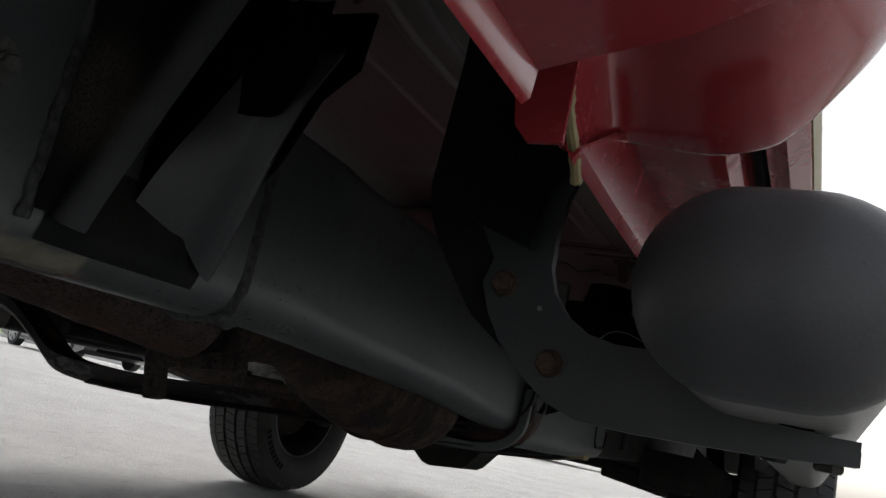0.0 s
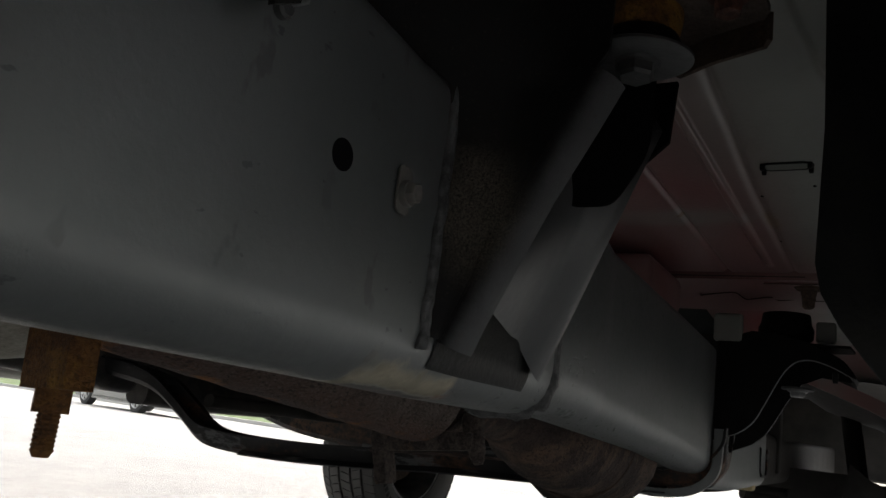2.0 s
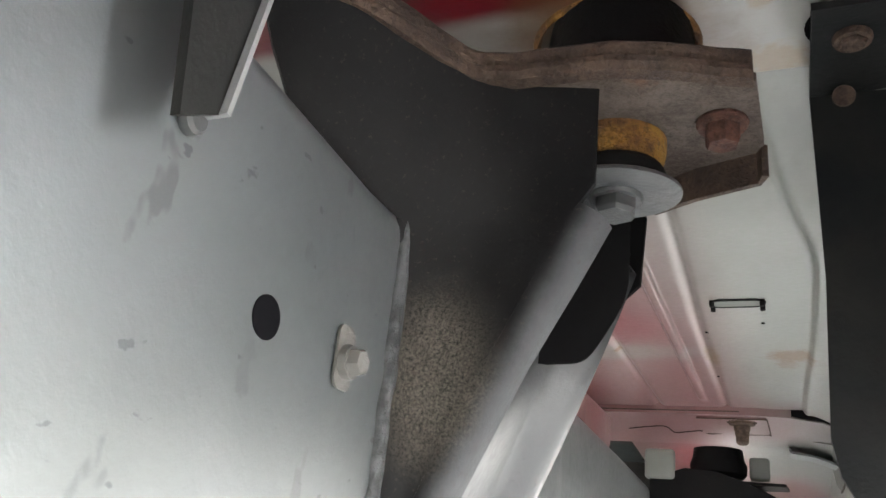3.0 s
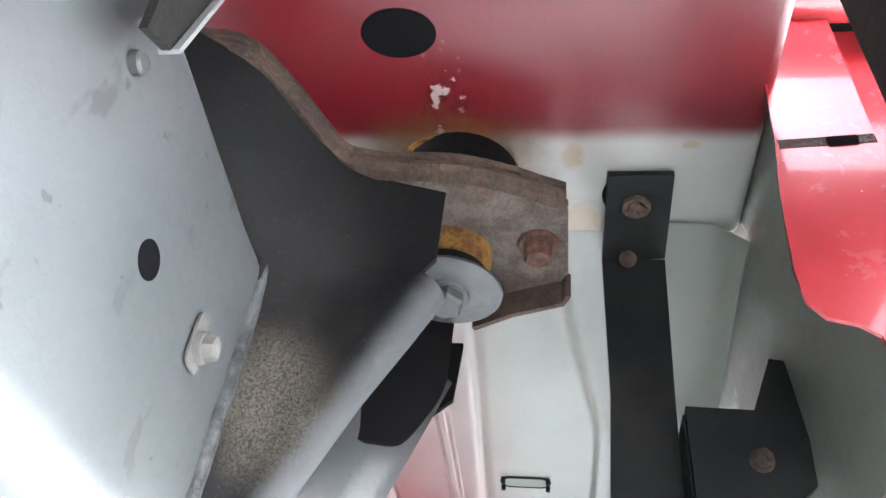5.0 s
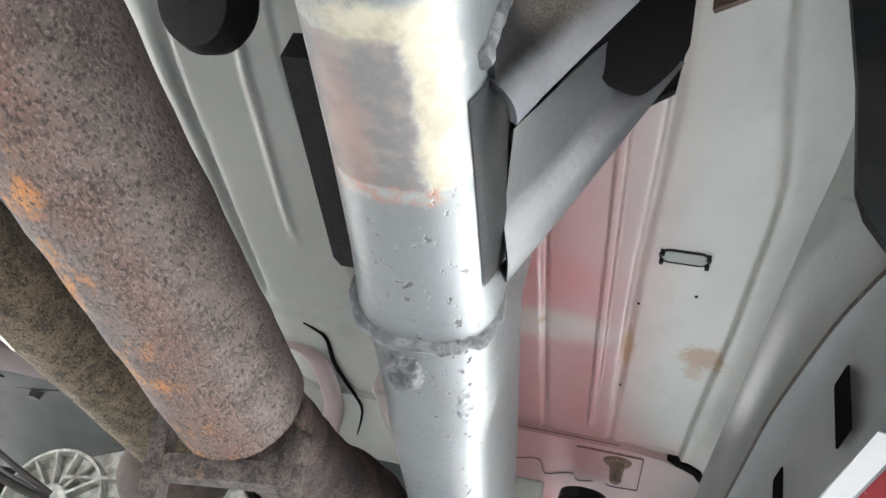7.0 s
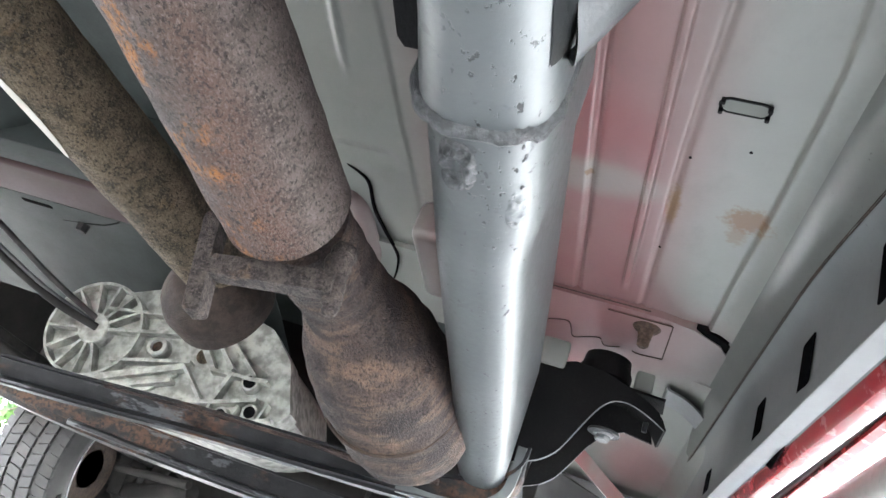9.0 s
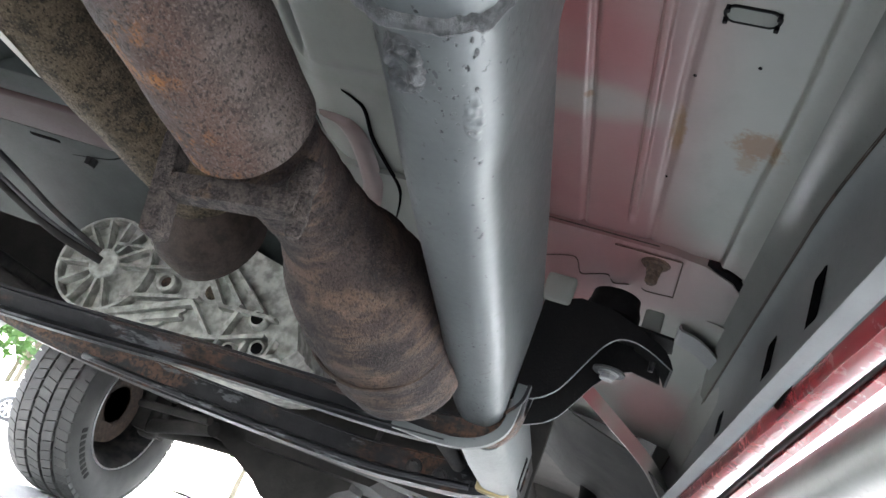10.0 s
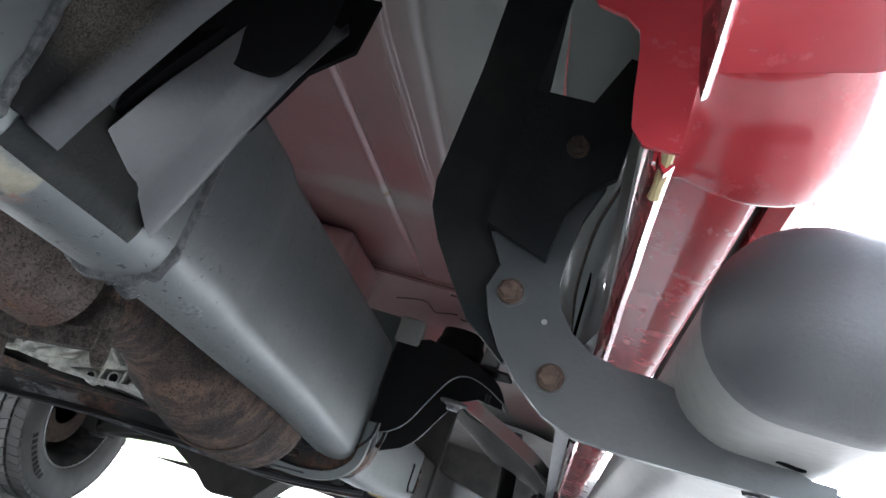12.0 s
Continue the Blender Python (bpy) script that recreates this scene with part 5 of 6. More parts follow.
cat_r = [0.042, 0.042, 0.042, 0.047, 0.064, 0.074, 0.075, 0.073, 0.060, 0.028]
rr = [Vector((r, 0, 0)) for r in cat_r]
rads = [v.x * (1 + 0.012 * math.sin(k * 1.1)) for k, v in enumerate(smooth_line(rr, 8))]
conv = part("converter", tube(cat_path, rads, 40, True, 0.0015), M_RUST_CAT, truck, "burnt rust-brown catalytic converter", 60)
part("seam", tube([(0.3945 + 0.0765 * math.cos(a), 1.055 + 0.012 * math.sin(a), 0.413 + 0.0765 * math.sin(a)) for a in [2 * math.pi * k / 40 for k in range(41)]], 0.0022, 6, False), M_RUST_DARK, conv)
p2 = part("drive_shaft", tube(dense([(-0.087, 0.16, 0.566), (-0.052, 0.3, 0.555), (0.073, 0.8, 0.512), (0.138, 1.06, 0.490)], 26), 0.042, 32, True, 0.001), M_RUST_BROWN, truck, "brown scale-rusted propeller shaft", 60)
part("yoke", lathe([(-0.02, 0.035), (0.0, 0.062), (0.015, 0.068), (0.05, 0.066), (0.06, 0.04)], (0.128, 1.06, 0.472), (0.2, 1, -0.12), 32), M_YOKE, p2, "dark brown round shaft yoke")
rows = []
for k in range(9):
    f = k / 8
    c = Vector((0.053, 0.720, 0.5188)).lerp(Vector((0.079, 0.824, 0.510)), f)
    half = 0.34 * math.sin(math.pi * min(1, 0.2 + f * 0.78)) ** 0.5
    rows.append([c + (Vector((-0.41, 0, -0.91)) * math.cos(w) + Vector((0.91, 0.0, -0.41)) * math.sin(w)) * 0.0432 for w in (0.14 - half, 0.14 - half / 2, 0.14, 0.14 + half / 2, 0.14 + half)])
part("shaft_label", skin(rows, False, False), M_LABEL, p2, "pale worn paper label")
part("muffler", lathe([(0, 0.045), (0.004, 0.058), (0.014, 0.067), (0.04, 0.073), (0.09, 0.075), (0.6, 0.075), (0.64, 0.06), (0.65, 0.03)], (0.304, 0.377, 0.474), (-0.08, -1, 0.03), 40), M_MUFFLER, truck, "pale muffler with rust blotches")
br = part("rusty_hanger", slab([(0.361, 0.391), (0.396, 0.393), (0.388, 0.47), (0.352, 0.47)], (0, 0.340, 0), (1, 0, 0), (0, 0, 1), 0.018, 0.003), M_RUST_HOT, truck, "orange rusted clamp block with a downward stud")
part("nut", lathe([(0, 0.0100), (0.012, 0.0100)], (0.377, 0.331, 0.392), (0.05, 0, -1), 6), M_RUST_HOT, br)
part("stud", lathe([(0.0012 * k, 0.0060 if k % 2 else 0.0052) for k in range(19)] + [(0.024, 0.004)], (0.3775, 0.331, 0.382), (0.03, 0, -1), 14), M_RUST_HOT, br, "threaded orange stud")
# rubber hanger by the pipe
rub = part("rubber_hanger", lathe([(-0.018, 0.018), (-0.016, 0.029), (-0.006, 0.0345), (0.006, 0.0345), (0.014, 0.030), (0.016, 0.018)], (0.331, 0.505, 0.603), (0.2, 0.6, 0.75), 32), M_RUBBER, truck, "black rubber exhaust hanger")
part("rod", tube(smooth_line([(0.296, 0.432, 0.645), (0.312, 0.455, 0.625), (0.333, 0.492, 0.590)], 4), 0.0085, 12), M_RUST_BROWN, rub, "rusty hanger rod")
part("rod_collar", lathe([(0, 0.0125), (0.008, 0.0125)], (0.318, 0.466, 0.615), (0.4, 0.75, -0.5), 16), M_RUST_BROWN, rub)
part("line_cover", slab([(0.4795, 0.396), (0.4935, 0.396), (0.4925, 0.534), (0.4745, 0.534), (0.4715, 0.527)], (0, 0, 0.437), (1, 0, 0), (0, 1, 0), 0.014, 0.002), M_RUBBER, truck, "black line cover along the rail")
gap = smooth_line([(0.238, 1.030, 0.6620), (0.252, 1.042, 0.6618), (0.262, 1.062, 0.6615), (0.2585, 1.123, 0.6612), (0.2655, 1.175, 0.6600), (0.279, 1.222, 0.6535), (0.272, 1.27, 0.6535), (0.250, 1.345, 0.6535)], 6)
part("tunnel_gap", tube(gap, [0.0008 + 0.0019 * math.sin(math.pi * k / (len(gap) - 1)) ** 0.7 for k in range(len(gap))], 8), M_HOLE, floor, "dark open seam beside the tunnel")
band = smooth_line([(0.205, 1.090, 0.660), (0.222, 1.098, 0.659), (0.234, 1.125, 0.658), (0.237, 1.174, 0.656), (0.234, 1.246, 0.650), (0.205, 1.345, 0.648)], 6)
part("pressed_band", skin([[p + Vector((a, 0, b)) for a, b in ((-0.016, 0.004), (-0.012, -0.003), (-0.004, -0.006), (0.005, -0.006), (0.012, -0.003), (0.016, 0.004))] for p in band]), M_PINK, floor, "pink-sprayed pressed band beside the tunnel", 60)
part("inner_sill", block((0.34, 1.05, 0.60), (0.475, 1.22, 0.655), 0.012, 3), M_FLOOR, truck, "pale inner sill with dark slots")
part("slot", slab(rounded(0.425, 0.455, 1.09, 1.125, (0.004,) * 4), (0, 0, 0.5985), (1, 0, 0), (0, 1, 0), 0.002), M_HOLE, truck)

# ---- crossmembers ----
def channel(path, w, h, lip=0.012, t=0.004):
    """A pressed channel along a path across the truck, open upwards, with rolled lips."""
    prof = [(-w / 2 - lip, h), (-w / 2, h), (-w / 2 + 0.004, 0.010), (-w / 2 + 0.014, 0), (w / 2 - 0.014, 0), (w / 2 - 0.004, 0.010), (w / 2, h), (w / 2 + lip, h)]
    rings = [[Vector((p.x, p.y + a, p.z + b)) for a, b in prof] for p in path]
    bm = skin(rings, False, False)
    bmesh.ops.recalc_face_normals(bm, faces=bm.faces)
    bmesh.ops.solidify(bm, geom=list(bm.faces), thickness=t)
    return bm


xa = smooth_line([(0.540, 1.29, 0.42), (0.536, 1.29, 0.395), (0.517, 1.29, 0.372), (0.485, 1.29, 0.360), (0.455, 1.29, 0.352), (0.38, 1.29, 0.343), (0.25, 1.29, 0.337), (0.10, 1.285, 0.329), (-0.05, 1.275, 0.316), (-0.20, 1.27, 0.306), (-0.34, 1.27, 0.302), (-0.43, 1.27, 0.305), (-0.475, 1.265, 0.318), (-0.52, 1.25, 0.355), (-0.58, 1.22, 0.40), (-0.7, 1.2, 0.42)], 4)
cm = part("crossmember", channel(xa, 0.050, 0.032, 0.010), M_MEMBER, truck, "dirty black transmission crossmember with scraped edges", 35)
part("scraped_edge", strip(smooth_line([(0.46, 1.262, 0.356), (0.36, 1.262, 0.348), (0.25, 1.262, 0.341), (0.10, 1.257, 0.333), (-0.05, 1.247, 0.320), (-0.20, 1.242, 0.310), (-0.34, 1.242, 0.306)], 4), (0, 0.8, 0.5), 0.015, 0.003), M_SCRAPE, cm, "bright scraped lower flange")
part("rusty_lip", tube(smooth_line([(0.44, 1.262, 0.374), (0.36, 1.262, 0.366), (0.25, 1.262, 0.368), (0.10, 1.257, 0.361), (-0.05, 1.250, 0.349)], 4), 0.004, 8), M_RUST_CAT, cm, "rust-brown upper lip")
part("cradle_end", strip(smooth_line([(0.39, 1.262, 0.352), (0.455, 1.262, 0.352), (0.497, 1.262, 0.362), (0.523, 1.262, 0.385), (0.529, 1.262, 0.415), (0.529, 1.262, 0.45)], 5), (0, 1, 0), 0.012, 0.012), M_RAIL, cm, "bright scraped end wrapping the rail")
xb = smooth_line([(0.52, 1.76, 0.395), (0.45, 1.76, 0.358), (0.331, 1.76, 0.340), (0.225, 1.76, 0.330), (0.023, 1.76, 0.327), (-0.17, 1.76, 0.327), (-0.383, 1.76, 0.330), (-0.606, 1.76, 0.345), (-0.8, 1.76, 0.385)], 4)
cm2 = part("crossmember", channel(xb, 0.09, 0.050, 0.008), M_MEMBER, truck, "dirty black second crossmember, scraped", 35)
for x in (0.335, 0.385):
    hexbolt((x, 1.712, 0.362), (0, -1, 0), 0.011, 0.006, M_BLACKSTEEL, cm2, 0.015)
part("scraped_edge", tube(smooth_line([(0.44, 1.709, 0.362), (0.331, 1.709, 0.345), (0.225, 1.709, 0.335), (0.023, 1.709, 0.332), (-0.17, 1.709, 0.332), (-0.383, 1.709, 0.335)], 4), 0.0065, 8), M_SCRAPE, cm2, "bright scraped lower edge")
part("mount_tab", block((0.45, 1.70, 0.362), (0.51, 1.74, 0.392), 0.006), M_YELLOW, cm2, "yellowed end tab")

# ---- transfer case ----
hub = Vector((-0.326, 1.556, 0.500))
TC = [(hub.x + 0.096 * math.cos(radians(c)), hub.z + 0.096 * math.sin(radians(c))) for c in range(80, 266, 15)] + [(-0.27, 0.402), (-0.19, 0.397), (-0.10, 0.398), (-0.022, 0.405), (0.03, 0.420), (0.08, 0.442), (0.10, 0.47), (0.06, 0.56), (0.0, 0.61), (-0.12, 0.635), (-0.24, 0.625)]
case = part("transfer_case", slab(TC, (0, 1.63, 0), (1, 0, 0), (0, 0, 1), 0.050, 0.004), M_ALU, truck, "pale cast aluminium transfer case with radial ribs")
part("case_body", slab([(x * 0.92 - 0.01, 0.51 + (z - 0.51) * 0.92) for x, z in TC], (0, 1.97, 0), (1, 0, 0), (0, 0, 1), 0.335, 0.02), M_ALU, case)


def fin(a, b, w=0.006, front=1.556, foot=0.026):
    """An upright casting rib on the case, from a to b in (x, z)."""
    d = (Vector(b) - Vector(a)).normalized()
    n = Vector((-d.y, d.x))
    a, b = Vector(a), Vector(b)
    return slab([a - n * w / 2, b - n * w / 2, b + n * w / 2, a + n * w / 2], (0, front + foot, 0), (1, 0, 0), (0, 0, 1), foot, 0.0015)


part("hub", lathe([(0, 0.033), (0.024, 0.031), (0.027, 0.028)], (hub.x, 1.581, hub.z), (0, -1, 0), 28), M_ALU, case, "round hub boss")
part("cover_rim", lathe([(0, 0.0905), (0.027, 0.0915), (0.027, 0.0965), (0, 0.0985), (0, 0.0905)], (hub.x, 1.582, hub.z), (0, -1, 0), 48, False), M_ALU, case, "raised round cover rim")
for a, r in ((38, 0.094), (62, 0.094), (86, 0.093), (112, 0.093), (138, 0.093), (165, 0.093), (192, 0.093), (220, 0.093), (248, 0.093), (274, 0.094), (298, 0.094)):
    d = Vector((math.cos(radians(a)), math.sin(radians(a))))
    part("rib", fin((hub.x + 0.028 * d.x, hub.z + 0.028 * d.y), (hub.x + r * d.x, hub.z + r * d.y), 0.0048), M_ALU, case)
for a, b, w in (((-0.324, 0.545), (-0.20, 0.568), 0.005), ((-0.296, 0.506), (-0.13, 0.549), 0.006), ((-0.262, 0.455), (-0.112, 0.497), 0.006), ((-0.282, 0.411), (-0.118, 0.486), 0.012), ((-0.20, 0.425), (-0.13, 0.455), 0.008),
                ((-0.128, 0.560), (-0.062, 0.495), 0.011), ((-0.099, 0.565), (-0.028, 0.508), 0.007), ((-0.082, 0.580), (0.018, 0.508), 0.007), ((-0.037, 0.447), (-0.027, 0.503), 0.007), ((-0.066, 0.496), (0.045, 0.505), 0.006), ((-0.12, 0.487), (-0.06, 0.437), 0.006), ((-0.163, 0.410), (-0.04, 0.440), 0.007), ((-0.04, 0.440), (0.04, 0.470), 0.007)):
    part("rib", fin(a, b, w), M_ALU, case)
part("cast_hump", slab([(-0.27, 0.425), (-0.15, 0.478), (-0.13, 0.470), (-0.17, 0.425), (-0.24, 0.408)], (0, 1.582, 0), (1, 0, 0), (0, 0, 1), 0.012, 0.006), M_ALU, case)
boss = part("drain_boss", lathe([(0, 0.021), (0.024, 0.019), (0.026, 0.017), (0.026, 0.012), (0.016, 0.011)], (-0.188, 1.581, 0.505), (0, -1, 0), 24), M_ALU, case, "drain plug boss")
part("drain_plug", lathe([(0, 0.0115), (0.018, 0.0115)], (-0.188, 1.581, 0.505), (0, -1, 0), 20), M_RUST_DARK, boss, "dark rusty drain plug")
part("magnet_grit", lathe([(0, 0.016), (0.004, 0.013)], (-0.103, 1.581, 0.520), (0, -1, 0), 20), M_RUST_BROWN, case, "dark gritty patch")
part("flange_edge", strip([(-0.20, 1.566, 0.397), (-0.10, 1.566, 0.399), (-0.022, 1.566, 0.4055), (0.03, 1.566, 0.421), (0.082, 1.566, 0.443)], (0, 1, 0), 0.030, 0.007), M_ALU, case)
for k, (x, z, r) in enumerate(((-0.112, 0.403, 0.0085), (-0.064, 0.413, 0.0095), (-0.014, 0.4265, 0.010), (0.036, 0.446, 0.011), (0.011, 0.497, 0.012))):
    b = part("flange_boss", lathe([(0, r + 0.007), (0.017, r + 0.005), (0.019, r + 0.003)], (x, 1.581, z), (0, -1, 0), 16), M_ALU, case)
    part("bolt_hole", lathe([(0.001, r), (0.0194, r)], (x, 1.581, z), (0, -1, 0), 16), M_HOLE, b)
    if k < 4:
        part("rib", fin((x + 0.021, z - 0.010), (x + 0.026, z + 0.024), 0.005), M_ALU, case)
case.location = (-0.007, -0.004, -0.009)
part("gearbox", slab([(-0.30, 0.40), (0.18, 0.38), (0.20, 0.62), (-0.3, 0.66)], (0, 2.6, 0), (1, 0, 0), (0, 0, 1), 0.66, 0.03), M_GRIME, truck, "greasy dark gearbox behind the transfer case")
part("oil_pan", slab([(-0.34, 0.352), (0.06, 0.358), (0.12, 0.42), (0.12, 0.55), (-0.4, 0.55), (-0.4, 0.42)], (0, 3.0, 0), (1, 0, 0), (0, 0, 1), 0.5, 0.03), M_GRIME, truck, "greasy black oil pan")
# lines and levers beside the gearbox
for d, radius, steel in (((0, 0, 0), 0.0050, M_BLACKSTEEL), ((-0.010, 0.016, -0.022), 0.0038, M_ZINC), ((0.012, 0.030, -0.040), 0.0065, M_GRIME)):
    d = Vector(d)
    path = [Vector((-0.56, 1.16, 0.592)) + 1.4 * d, Vector((-0.44, 1.21, 0.560)) + d, Vector((-0.35, 1.25, 0.525)) + d, Vector((-0.26, 1.29, 0.484)) + 0.7 * d, Vector((-0.20, 1.36, 0.462)) + 0.3 * d]
    part("coolant_line", tube(smooth_line(path, 5), radius, 10), steel, truck, "steel gearbox line")
part("shift_lever", slab([(-0.040, -0.045), (-0.004, -0.050), (0.020, -0.020), (0.026, 0.022), (0.006, 0.040), (-0.040, 0.045)], (-0.385, 1.15, 0.505), (1, 0, 0), (0, 0, 1), 0.012, 0.004), M_LABEL, truck, "cream-grey shift linkage plate")
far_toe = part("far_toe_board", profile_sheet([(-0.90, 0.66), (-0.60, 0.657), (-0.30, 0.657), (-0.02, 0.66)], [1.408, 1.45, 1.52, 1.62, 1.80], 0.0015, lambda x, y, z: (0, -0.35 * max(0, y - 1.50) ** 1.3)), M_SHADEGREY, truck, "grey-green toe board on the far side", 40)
part("slot", slab(rounded(-0.535, -0.465, 1.428, 1.440, (0.005,) * 4), (0, 0, 0.6545), (1, 0, 0), (0, 1, 0), 0.001), M_HOLE, far_toe, "dark slot")
part("seam", tube(smooth_line([(-0.47, 1.480, 0.6565), (-0.40, 1.462, 0.6565), (-0.35, 1.445, 0.6565), (-0.30, 1.412, 0.6565)], 4), 0.0022, 6), M_HOLE, far_toe, "dark seam line")
part("weld_nut", lathe([(0, 0.014), (-0.008, 0.012), (-0.018, 0.011)], (-0.415, 1.475, 0.658), (0, 0, 1), 6), M_BLACKSTEEL, far_toe)

# ---- front body mount ----
fw = [(0.515, 0.434), (0.529, 0.440), (0.550, 0.449), (0.569, 0.466), (0.583, 0.492), (0.596, 0.519), (0.608, 0.541), (0.620, 0.554), (0.634, 0.559), (0.650, 0.558), (0.672, 0.550), (0.696, 0.537), (0.693, 0.549), (0.684, 0.560), (0.645, 0.580), (0.605, 0.594), (0.562, 0.597), (0.515, 0.580)]
fm = part("body_mount", slab(fw, (0, 1.292, 0), (1, 0, 0), (0, 0, 1), 0.004), M_BRACKET, truck, "dark front body mount with a curved edge")
part("bright_edge", tube(smooth_line([(x, 1.2885, z) for x, z in fw[:12]], 3), 0.0009, 6), M_STEEL_BARE, fm, "scraped bright edge")
front = [(0.515, 0.418), (0.530, 0.425), (0.556, 0.437), (0.574, 0.453), (0.589, 0.478), (0.604, 0.506), (0.622, 0.532), (0.650, 0.545), (0.690, 0.540), (0.684, 0.560), (0.640, 0.59), (0.515, 0.58)]
part("front_wall", slab(front, (0, 1.372, 0), (1, 0, 0), (0, 0, 1), 0.004), M_BRACKET, fm)
part("front_edge", tube(smooth_line([(x, 1.369, z) for x, z in front[:8]], 3), 0.0008, 6), M_STEEL_BARE, fm, "scraped bright edge")
part("mount_top", slab([(0.515, 1.292), (0.645, 1.292), (0.690, 1.298), (0.694, 1.35), (0.63, 1.372), (0.515, 1.372)], (0, 0, 0.580), (1, 0, 0), (0, 1, 0), 0.004, 0.001), M_BRACKET, fm)
part("end_lip", strip(smooth_line([(0.645, 1.330, 0.578), (0.676, 1.330, 0.564), (0.690, 1.330, 0.550), (0.697, 1.330, 0.538)], 4), (0, 1, 0), 0.078, 0.004), M_BRACKET, fm, "curled outer end of the mount")
part("edge_hole", lathe([(0, 0.010), (0.0006, 0.010)], (0.640, 1.332, 0.5793), (0, 0, 1), 20), M_HOLE, fm)
part("tip_stud", lathe([(0, 0.004), (0.014, 0.0035)], (0.672, 1.300, 0.545), (0, 0, -1), 10), M_BLACKSTEEL, fm)
part("cushion", lathe([(0, 0.032), (0.006, 0.038), (0.018, 0.0385), (0.026, 0.035), (0.040, 0.033)], (0.603, 1.330, 0.590), (0, 0, 1), 28), M_RUBBER, fm, "black rubber mount cushion")
part("washer", lathe([(0, 0.022), (0.003, 0.022)], (0.622, 1.325, 0.520), (0, 0, 1), 28), M_ZINC, fm)
hexbolt((0.622, 1.325, 0.520), (0, 0, -1), 0.011, 0.010, M_STEEL_BARE, fm, 0.014)
part("pale_bracket", block((0.508, 1.284, 0.580), (0.549, 1.300, 0.622), 0.005, 3), M_BULGE, truck, "pale bent bracket on the sill")
part("pale_bracket", block((0.645, 1.305, 0.588), (0.671, 1.325, 0.618), 0.004, 3), M_BULGE, truck, "pale bent bracket on the sill")

# ---- front suspension and axle ----
part("differential", slab([(-0.62, 0.42), (-0.44, 0.325), (-0.308, 0.262), (-0.266, 0.230), (-0.238, 0.223), (-0.130, 0.236), (-0.108, 0.250), (-0.055, 0.315), (-0.02, 0.337), (-0.02, 0.50), (-0.62, 0.50)], (0, 2.76, 0), (1, 0, 0), (0, 0, 1), 0.16, 0.02), M_GRIME, truck, "greasy front differential housing")
before_front = set(truck.children)
part("axle_shaft", tube([(-1.0, 3.12, 0.385), (-0.6, 3.3, 0.37), (-0.3, 3.42, 0.365), (0.2, 3.42, 0.365), (0.8, 3.12, 0.385)], 0.035, 16), M_GRIME, truck, "greasy front axle shaft")
part("skid_bar", slab([(-0.38, 0.0), (0.62, 0.0), (0.62, 0.06), (-0.38, 0.06)], (0, 2.75, 0.372), (1, 0, 0.0), (0, 0, 1), 0.12, 0.012), M_GRIME, truck, "dark front suspension crossmember")
for s, xw in ((1, 0.855), (-1, -1.10)):
    xi = 0.30 if s > 0 else -0.62
    a = part("control_arm", tube(smooth_line([(xi, 2.85, 0.345), (xi + 0.2 * s, 2.98, 0.315), (xw - 0.13 * s, 3.08, 0.285), (xi + 0.2 * s, 3.28, 0.325), (xi, 3.35, 0.345)], 5), 0.026, 12), M_GRIME, truck, "greasy lower control arm")
    part("ball_joint", lathe([(-0.03, 0.02), (-0.02, 0.036), (0.03, 0.036), (0.07, 0.022)], (xw - 0.13 * s, 3.08, 0.275), (0, 0, 1), 16), M_GRIME, a)
    part("shock", tube([(xw - 0.22 * s, 3.05, 0.30), (xw - 0.28 * s, 3.1, 0.75)], 0.03, 14), M_GRIME, truck, "black shock absorber")
    k = part("knuckle", slab([(-0.09, -0.12), (0.07, -0.13), (0.10, 0.0), (0.06, 0.18), (-0.06, 0.18), (-0.11, 0.02)], (xw - 0.10 * s, 3.10, 0.385), (0, 1, 0), (0, 0, 1), 0.05, 0.012), M_GRIME, truck, "rusty steering knuckle")
    part("caliper", block((xw - 0.12 * s - 0.035, 2.93, 0.40), (xw - 0.12 * s + 0.035, 3.03, 0.56), 0.015), M_RUST_DARK, k)
    part("tie_rod", tube([(xi, 2.80, 0.36), (xw - 0.14 * s, 2.93, 0.345)], 0.014, 10), M_GRIME, truck, "dark tie rod")
    part("torsion_bar", tube([(xi + 0.04 * s, 1.45, 0.40), (xi + 0.05 * s, 2.85, 0.40)], 0.016, 12), M_GRIME, truck, "dark torsion bar")
lump = part("steering_link", block((0.45, 2.66, 0.318), (0.60, 2.80, 0.40), 0.02), M_GRIME, truck, "greasy steering linkage")
part("lug", block((0.49, 2.70, 0.302), (0.53, 2.75, 0.33), 0.008), M_GRIME, lump)
part("bushing", lathe([(-0.03, 0.05), (0.03, 0.05)], (0.66, 2.78, 0.372), (0, 1, 0), 20), M_GRIME, lump)
part("flat_bracket", slab([(0.60, 0.34), (0.69, 0.30), (0.70, 0.40), (0.62, 0.46)], (0, 2.55, 0), (1, 0, 0), (0, 0, 1), 0.01), M_GRIME, truck, "dark flat bracket near the wheel")
# the whole front end sits on a shorter wheelbase
for ob in set(truck.children) - before_front:
    ob.location, ob.scale = (0.113, 0.0042, 0.049), (0.86, 0.86, 0.86)

